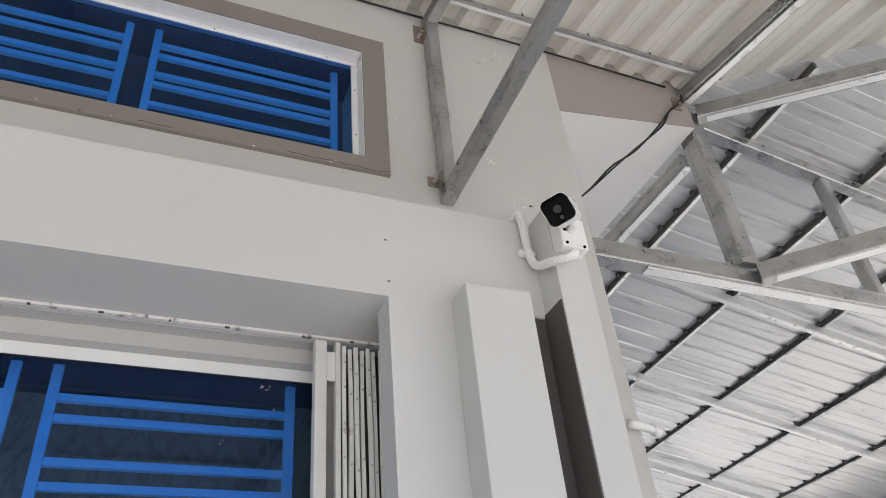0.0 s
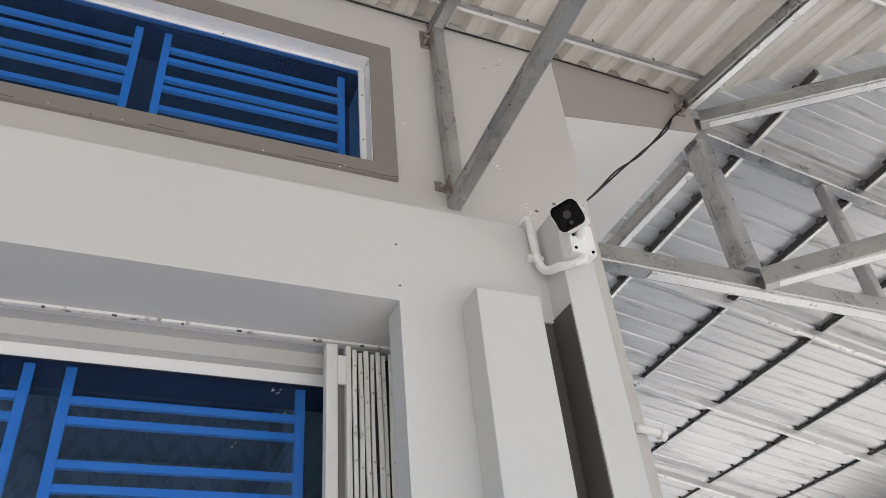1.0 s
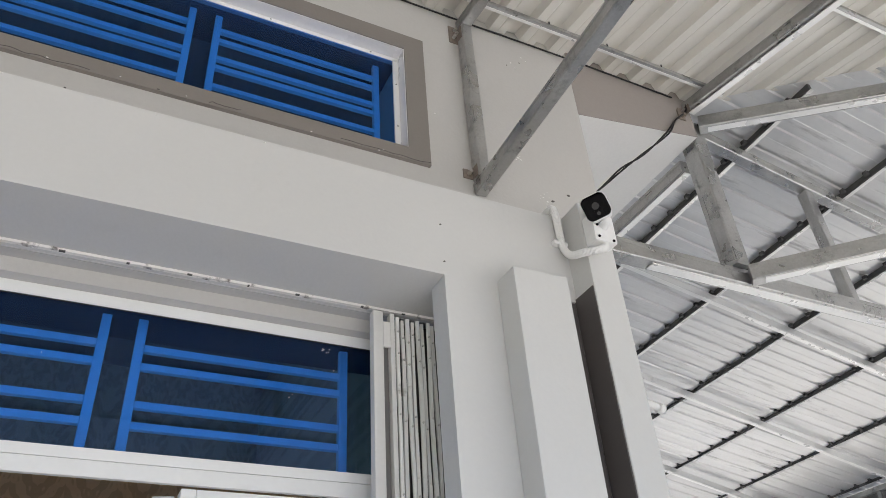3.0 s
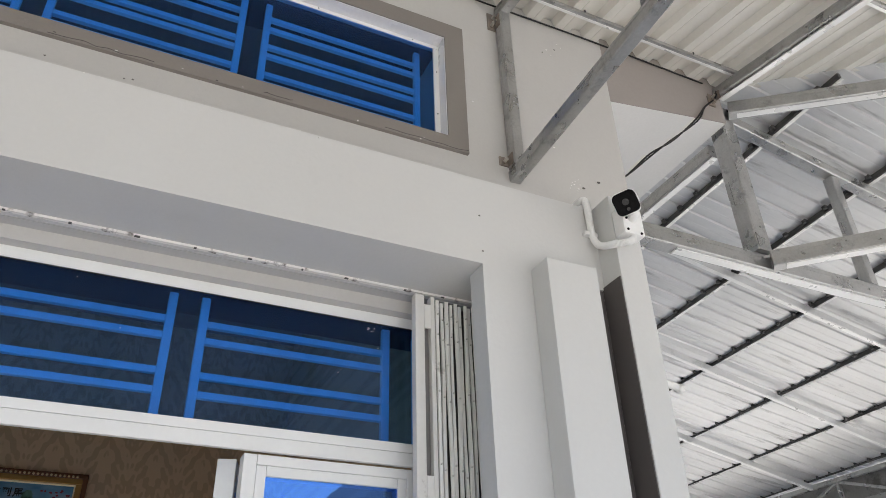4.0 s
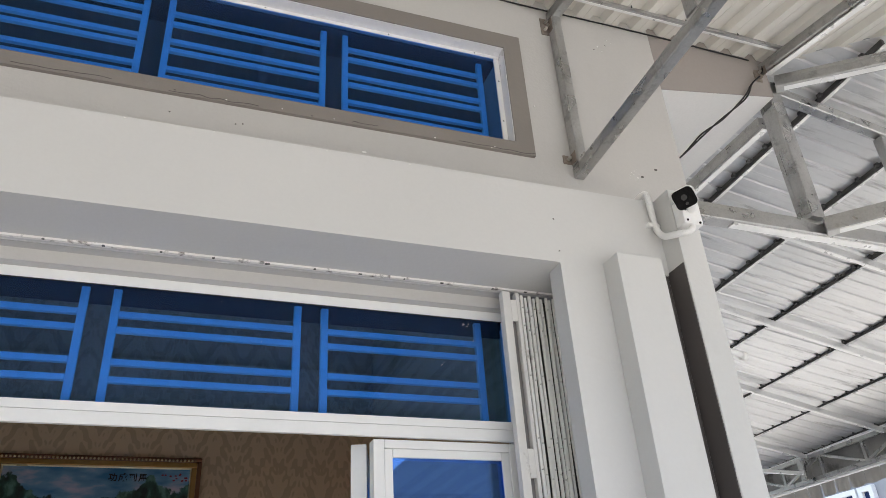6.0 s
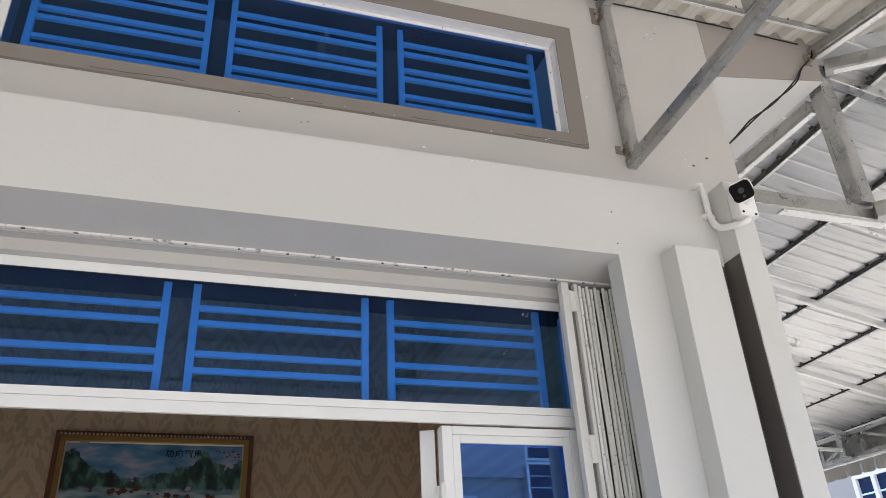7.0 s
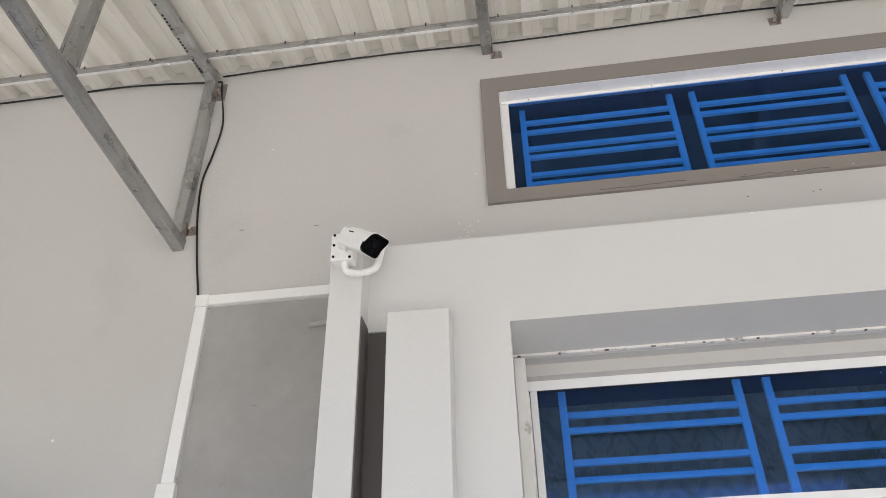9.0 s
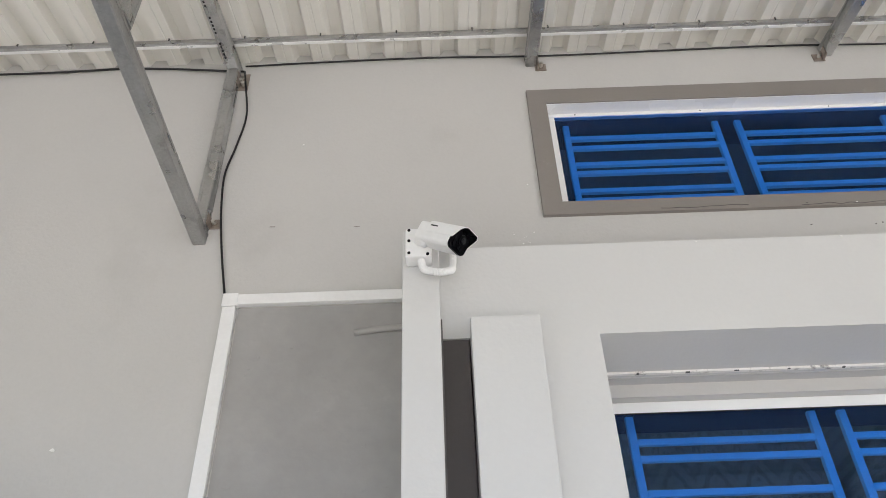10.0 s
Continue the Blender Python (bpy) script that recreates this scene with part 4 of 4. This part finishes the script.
while y < 8.9:
    bmv = bmesh.new()
    cols = [[bmv.verts.new((-0.02 + 0.012 * math.sin(c * 1.3 + y * 5) * r / 3, y + 0.16 * c / 6, -0.02 - 0.10 * r / 3 - (0.012 if r == 3 and 0 < c < 6 else 0))) for r in range(4)] for c in range(7)]
    for a, b in zip(cols, cols[1:]):
        for r in range(3):
            bmv.faces.new((a[r], a[r + 1], b[r + 1], b[r]))
    bmesh.ops.solidify(bmv, geom=bmv.faces[:], thickness=0.002)
    part("flap", bmv, FABRIC, val)
    y += 0.165


# ---------- security cameras ----------
def security_camera(base, box_x, box_z, face, aim, label, roll=0, half=0.032, size=0.88):
    """A bullet camera on a square junction box on the face of a fin."""
    g = thing("security_camera", label, "camera", base, "bullet cameras")
    inv = Matrix.Translation(base).inverted()

    def sp(name, bm, m, lab="", parent=None, smooth=False):
        ob = part(name, bm, m, parent or g, lab, smooth)
        if parent is None:
            ob.matrix_parent_inverse = inv
        return ob

    y = 1.148
    jb = sp("junction_box", box(box_x - half, box_x + half, y - 0.040, y - 0.001, box_z - 0.040, box_z + 0.040, 0.005), CAM_WHITE)
    for dx, dz in ((-0.021, 0.034), (-0.021, -0.03), (0.02, -0.034), (-0.021, 0.004)):
        sp("screw_hole", disc((box_x + dx, y - 0.0405, box_z + dz), (0, 1, 0), 0.0035, 0.003, 10), CAM_BLACK)
    f, d = Vector(face), Vector(aim).normalized()
    side = d.cross(Vector((0, 0, 1))).normalized()
    side = Matrix.Rotation(radians(roll), 3, d) @ side
    up = side.cross(d)
    fr = Matrix((side, d, up)).transposed().to_4x4()
    fr = Matrix.Translation(f) @ fr @ Matrix.Scale(size, 4)

    def local(bm):
        bmesh.ops.transform(bm, matrix=fr, verts=bm.verts)
        return bm

    ln = 0.13

    def rounded(w, h, r, y0, y1, cz=0.0, taper=1.0):
        """A bar along local y with a rounded square outline."""
        bm = bmesh.new()
        ring = []
        for cx, cy, a0 in ((w - r, h - r, 0), (-w + r, h - r, 90), (-w + r, -h + r, 180), (w - r, -h + r, 270)):
            for k in range(6):
                a = radians(a0 + 90 * k / 5)
                ring.append((cx + r * math.cos(a), cy + r * math.sin(a) + cz))
        p = [bm.verts.new((x * taper, y0, z * taper)) for x, z in ring]
        q = [bm.verts.new((x, y1, z)) for x, z in ring]
        n = len(ring)
        bm.faces.new(p)
        bm.faces.new(q[::-1])
        for k in range(n):
            bm.faces.new((p[k], p[(k + 1) % n], q[(k + 1) % n], q[k]))
        bmesh.ops.recalc_face_normals(bm, faces=bm.faces)
        return local(bm)

    sp("body", rounded(0.033, 0.031, 0.014, -ln, -0.006, 0, 0.9), CAM_WHITE, "white rounded camera body")
    # thin hood over the top and flanks, standing out past the face
    hood = bmesh.new()
    arc = [(0.0345, -0.004), (0.0345, 0.018), (0.031, 0.027), (0.022, 0.0325), (-0.022, 0.0325), (-0.031, 0.027), (-0.0345, 0.018), (-0.0345, -0.004)]
    reach = (0.002, 0.016, 0.024, 0.028, 0.028, 0.024, 0.016, 0.002)
    pa = [hood.verts.new((x, -ln + 0.035, z)) for x, z in arc]
    pb = [hood.verts.new((x, r, z)) for (x, z), r in zip(arc, reach)]
    for k in range(len(arc) - 1):
        hood.faces.new((pa[k], pa[k + 1], pb[k + 1], pb[k]))
    bmesh.ops.recalc_face_normals(hood, faces=hood.faces)
    bmesh.ops.solidify(hood, geom=hood.faces[:], thickness=0.0014)
    sp("sun_hood", local(hood), CAM_WHITE, "white sun hood")
    liner = bmesh.new()
    la = [liner.verts.new((x * 0.945, -0.004, z * 0.945)) for x, z in arc]
    lb = [liner.verts.new((x * 0.945, r - 0.0012, z * 0.945)) for (x, z), r in zip(arc, reach)]
    for k in range(len(arc) - 1):
        liner.faces.new((la[k], la[k + 1], lb[k + 1], lb[k]))
    bmesh.ops.recalc_face_normals(liner, faces=liner.faces)
    bmesh.ops.solidify(liner, geom=liner.faces[:], thickness=0.0006)
    sp("hood_liner", local(liner), CAM_BLACK, "black inside of the sun hood")
    sp("face_plate", rounded(0.0325, 0.0305, 0.015, -0.0055, 0.003), FACE, "gloss black face plate")
    sp("face_rim", rounded(0.026, 0.024, 0.012, 0.0032, 0.0052), FACE)
    sp("lens_ring", local(disc((0, 0.007, 0.003), (0, 1, 0), 0.014, 0.005, 20)), CAM_BLACK)
    sp("lens", local(disc((0, 0.0105, 0.003), (0, 1, 0), 0.0095, 0.002, 20)), LENS, "dark glass lens")
    sp("infrared_lamp", local(disc((0.0, 0.0062, -0.0175), (0, 1, 0), 0.005, 0.002, 12)), LENS)
    for sx in (-0.0364, 0.0360):
        bar = bmesh.new()
        add_box(bar, sx, sx + 0.0004, -0.085, -0.060, 0.012, 0.0155)
        sp("printed_mark", local(bar), INK, "small dark printed bar")
    back = f - d * (ln - 0.03) * size - up * 0.020
    sp("swivel_arm", tube([Vector((box_x, y - 0.03, box_z + 0.006)), (Vector((box_x, y - 0.055, box_z + 0.006)) + back) / 2, back], 0.014, 12, 5), CAM_WHITE, "white ball joint arm", smooth=True)
    return g


security_camera((-1.627, 1.148, 2.72), -1.630, 2.774, (-1.540, 1.052, 2.727), (0.68, -0.42, -0.56), "white bullet security camera with black face on the painted fin", 0, 0.029, 0.84)
security_camera((0.885, 1.148, 2.70), 0.880, 2.742, (0.800, 1.034, 2.726), (-0.60, -0.58, -0.50), "white bullet security camera with black face near the house corner", 12)

cond = thing("flexible_conduit", "white corrugated conduit looping to the camera", "conduit", (0.82, FRONT, 2.74), "camera conduits")
cb = part("tube", tube([(0.818, 1.30, 2.862), (0.818, 1.222, 2.862), (0.820, 1.207, 2.84), (0.822, 1.207, 2.79), (0.826, 1.206, 2.735), (0.824, 1.18, 2.695), (0.828, 1.135, 2.675), (0.850, 1.115, 2.674), (0.876, 1.118, 2.690), (0.884, 1.122, 2.708)], 0.0098, 12, 26, 0.0013), PVC, cond)
cb.matrix_parent_inverse = Matrix.Translation((0.82, FRONT, 2.74)).inverted()
cl = part("clip", box(0.802, 0.842, 1.205, 1.2195, 2.742, 2.754, 0.002), PVC, cond, "white plastic pipe clip")
cl.matrix_parent_inverse = Matrix.Translation((0.82, FRONT, 2.74)).inverted()
cond = thing("flexible_conduit", "white corrugated conduit looping behind the camera", "conduit", (-1.58, FRONT, 2.74), "camera conduits")
cb = part("tube", tube([(-1.556, 1.30, 2.862), (-1.556, 1.218, 2.860), (-1.553, 1.200, 2.82), (-1.556, 1.17, 2.75), (-1.562, 1.125, 2.705), (-1.588, 1.108, 2.690), (-1.617, 1.115, 2.703), (-1.625, 1.12, 2.730)], 0.0088, 12, 26, 0.0013), PVC, cond)
cb.matrix_parent_inverse = Matrix.Translation((-1.58, FRONT, 2.74)).inverted()

# ---------- trunking, pipes and cables ----------
tr = thing("cable_trunking", "white plastic cable trunking on the wall", "trunking", (-2.155, WALL, 2.30))
ti = Matrix.Translation((-2.155, WALL, 2.30)).inverted()
for nm, b in (("channel", box(-2.157, -2.122, WALL - 0.018, WALL, 2.325, 2.840, 0.002)), ("channel", box(-2.122, -1.668, WALL - 0.018, WALL, 2.846, 2.878, 0.002)),
              ("corner", box(-2.160, -2.119, WALL - 0.020, WALL, 2.841, 2.881, 0.002)), ("end_box", box(-2.165, -2.115, WALL - 0.022, WALL, 2.285, 2.324, 0.003))):
    o = part(nm, b, PVC, tr)
    o.matrix_parent_inverse = ti
stub = thing("pipe_stub", "short grey painted conduit stub on the wall", "pipe", (-1.75, WALL, 2.76))
part("pipe", tube([(-0.06, -0.004, -0.006), (0.0, -0.008, 0.0), (0.08, -0.008, 0.004)], 0.0085, 10, 4), PVC_OLD, stub, smooth=True)
stub = thing("pipe_stub", "short white pipe end across the house corner", "pipe", (1.205, 1.436, 2.47))
part("pipe", tube([(-0.042, 0.0, 0.006), (0.0, -0.001, 0.002), (0.040, 0.0, -0.008)], 0.011, 12, 4), PVC, stub, smooth=True)
part("collar", tube([(0.024, 0.0, -0.004), (0.042, 0.0, -0.009)], 0.014, 12, 2), PVC, stub, smooth=True)
cab = thing("black_cable", "thin black cable hanging down the wall", "cable", (-2.2, WALL, 2.88), "cables")
o = part("strand", tube([(-2.226, 1.435, 3.80), (-2.216, 1.430, 3.74), (-2.195, 1.443, 3.59), (-2.208, 1.443, 3.45), (-2.226, 1.443, 3.33), (-2.216, 1.443, 3.19), (-2.192, 1.443, 3.04), (-2.160, 1.443, 2.882)], 0.0035, 6, 8), BLACK, cab, smooth=True)
o.matrix_parent_inverse = Matrix.Translation((-2.2, WALL, 2.88)).inverted()
cab = thing("black_cable", "black cable laid along the top of the wall", "cable", (-2.2, WALL, 3.83), "cables")
o = part("strand", tube([(-6.0, 1.440, 3.835), (-4.0, 1.440, 3.843), (-3.0, 1.440, 3.836), (-2.6, 1.440, 3.842), (-2.226, 1.435, 3.80)], 0.004, 6, 8), BLACK, cab, smooth=True)
o.matrix_parent_inverse = Matrix.Translation((-2.2, WALL, 3.83)).inverted()
cab = thing("black_cable", "thin black cable tucked under the roof sheets along the wall", "cable", (-0.7, WALL, 3.845), "cables")
o = part("strand", tube([(-2.23, 1.441, 3.835)] + [(-2.0 + 0.4 * k, 1.441, 3.842 + 0.006 * math.sin(k * 2.1)) for k in range(7)] + [(0.72, 1.441, 3.842), (1.18, 1.441, 3.848), (1.70, 1.441, 3.842)], 0.0034, 6, 6), BLACK, cab, smooth=True)
o.matrix_parent_inverse = Matrix.Translation((-0.7, WALL, 3.845)).inverted()
cab = thing("black_cable", "twisted black cables slung from the truss to the side wall", "cable", (1.7, WALL, 3.8), "cables")
for dx in (0.0, 0.004):
    o = part("strand", tube([(1.76 + dx, 1.43, 3.83), (1.735, 1.43 + dx, 3.765), (1.672, 1.436 + dx, 3.702), (1.612 - 2 * dx, 1.441, 3.610 + dx), (1.530 + 2 * dx, 1.52 - dx, 3.545), (1.455 - dx, 1.56, 3.477 + 2 * dx), (1.36, 1.61 - dx, 3.388), (1.24 + dx, 1.68, 3.295), (1.212, 1.70 + dx, 3.26)], 0.0036, 6, 8), BLACK, cab, smooth=True)
    o.matrix_parent_inverse = Matrix.Translation((1.7, WALL, 3.8)).inverted()


# ---------- wall fan ----------
def wall_fan():
    c = Vector((-2.585, 1.20, 2.065))
    g = thing("wall_fan", "grey wire cage of a wall fan", "fan", c)
    part("rim", tube([(0.2 * math.cos(a), 0, 0.2 * math.sin(a)) for a in [2 * math.pi * k / 24 for k in range(25)]], 0.005, 8, 3), PVC, g, "pale outer rim", True)
    for k in range(40):
        a = 2 * math.pi * k / 40
        part("wire", tube([(0.04 * math.cos(a), -0.055, 0.04 * math.sin(a)), (0.14 * math.cos(a + 0.25), -0.05, 0.14 * math.sin(a + 0.25)), (0.2 * math.cos(a + 0.4), 0, 0.2 * math.sin(a + 0.4))], 0.0018, 5, 4), FAN_GREY, g)
    for k in range(3):
        a = 2 * math.pi * k / 3
        bmf = bmesh.new()
        add_box(bmf, 0.03, 0.17, -0.003, 0.003, -0.05, 0.05, 0.002)
        bmesh.ops.transform(bmf, matrix=Matrix.Rotation(a, 4, "Y") @ Matrix.Rotation(0.4, 4, "X"), verts=bmf.verts)
        part("blade", bmf, FAN_GREY, g)
    part("hub", disc((0, -0.03, 0), (0, 1, 0), 0.042, 0.06, 20), FAN_GREY, g)
    part("motor", disc((0, 0.07, 0), (0, 1, 0), 0.06, 0.12, 20), FAN_GREY, g)
    part("wall_arm", box(-0.02, 0.02, 0.12, WALL - c.y - 0.001, -0.08, 0.02, 0.004), FAN_GREY, g)


wall_fan()


# ---------- buildings beyond ----------
def facade_window(parent, cx, cz, w, h, axis, face, sign):
    """A framed window on a far wall: axis names the wall's normal."""
    def b(u0, u1, d0, d1, z0, z1):
        d0, d1 = sorted((face + sign * d0, face + sign * d1))
        return box(d0, d1, u0, u1, z0, z1) if axis == "x" else box(u0, u1, d0, d1, z0, z1)
    win_ = part("window", b(cx - w / 2, cx + w / 2, 0.01, 0.03, cz - h / 2, cz + h / 2), NAVY, parent, "dark blue window glass")
    bmf = bmesh.new()
    t = 0.07
    for u0, u1, z0, z1 in ((cx - w / 2 - t, cx + w / 2 + t, cz + h / 2, cz + h / 2 + t), (cx - w / 2 - t, cx + w / 2 + t, cz - h / 2 - t, cz - h / 2),
                           (cx - w / 2 - t, cx - w / 2, cz - h / 2, cz + h / 2), (cx + w / 2, cx + w / 2 + t, cz - h / 2, cz + h / 2), (cx - 0.035, cx + 0.035, cz - h / 2, cz + h / 2))[:5 if w > 0.3 else 4]:
        d0, d1 = sorted((face + sign * 0.005, face + sign * 0.08))
        add_box(bmf, *((d0, d1, u0, u1) if axis == "x" else (u0, u1, d0, d1)), z0, z1)
    part("frame", bmf, ALU, win_)
    bmg = bmesh.new()
    for k in range(1, 6):
        z = cz - h / 2 + h * k / 6
        d0, d1 = sorted((face + sign * 0.032, face + sign * 0.045))
        add_box(bmg, *((d0, d1, cx - w / 2, cx + w / 2) if axis == "x" else (cx - w / 2, cx + w / 2, d0, d1)), z - 0.012, z + 0.012)
    part("grille", bmg, BLUE, win_)


house = thing("neighbour_house", "pale rendered neighbouring house with blue glazed windows", "house", (9.0, 5, 0))
hm = Matrix.Translation((9.0, 5, 0)).inverted()
part("wall", box(9.0, 14, -2, 16, 0, 4.6), HOUSE_WALL, house)
part("roof", box(8.8, 14.2, -2.2, 16.2, 4.6, 4.85), HOUSE_WALL, house)
for cy, w in ((1.0, 1.0), (4.0, 1.0), (7.915, 0.12), (8.465, 0.63), (11.0, 0.63), (13.0, 0.63)):
    facade_window(house, cy, 2.91, w, 1.36, "x", 9.0, -1)
for o in house.children:
    o.matrix_parent_inverse = hm
opp = thing("house_opposite", "pale two-storey house across the yard", "house", (0, -18, 0))
om = Matrix.Translation((0, -18, 0)).inverted()
part("wall", box(-14, 8.9, -28, -18, 0, 6.0), HOUSE_WALL, opp)
part("roof", box(-14.3, 8.9, -28.3, -17.7, 6.0, 6.3), HOUSE_WALL, opp)
part("stair_tower", box(8.92, 16, -28, -17.6, 0, 9.5), HOUSE_WALL, opp)
for cx in (-11, -7.5, -4, -0.5, 3, 6.5):
    facade_window(opp, cx, 4.6, 1.7, 1.7, "y", -18, 1)
for cx, cz in ((9.78, 7.55), (12.6, 7.55), (9.78, 5.35), (12.6, 5.35)):
    facade_window(opp, cx, cz, 1.6, 2.02, "y", -17.6, 1)
for o in opp.children:
    o.matrix_parent_inverse = om

# nicks along the border and the ledge
for k in range(9):
    o = part("paint_nick", blob(random.uniform(-1.25, 0.57), 3.122 + random.uniform(0.0, 0.010), random.uniform(0.0015, 0.005), WALL - 0.0135, 7, 0.4), PLASTER if k % 3 else NICHE, win, "small nick in the border paint")
    o.matrix_parent_inverse = Matrix.Translation(WBASE).inverted()
for k in range(7):
    part("paint_nick", blob(random.uniform(-1.5, 0.75), LEDGE - random.uniform(0.001, 0.006), random.uniform(0.001, 0.004), FRONT - 0.0015, 7, 0.4), PLASTER, surround, "white nick along the edge")
for x0, x1, z in ((0.33, 0.60, 3.128), (-0.02, 0.06, 3.130), (-0.55, -0.30, 3.127), (-0.95, -0.70, 3.131)):
    pts = [(x0 + (x1 - x0) * k / 9, WALL - 0.0125, z + random.uniform(-0.004, 0.003)) for k in range(10)]
    o = part("paint_crack", tube(pts, 0.0010, 5, 3), NICHE, win, "dark crack along the border")
    o.matrix_parent_inverse = Matrix.Translation(WBASE).inverted()
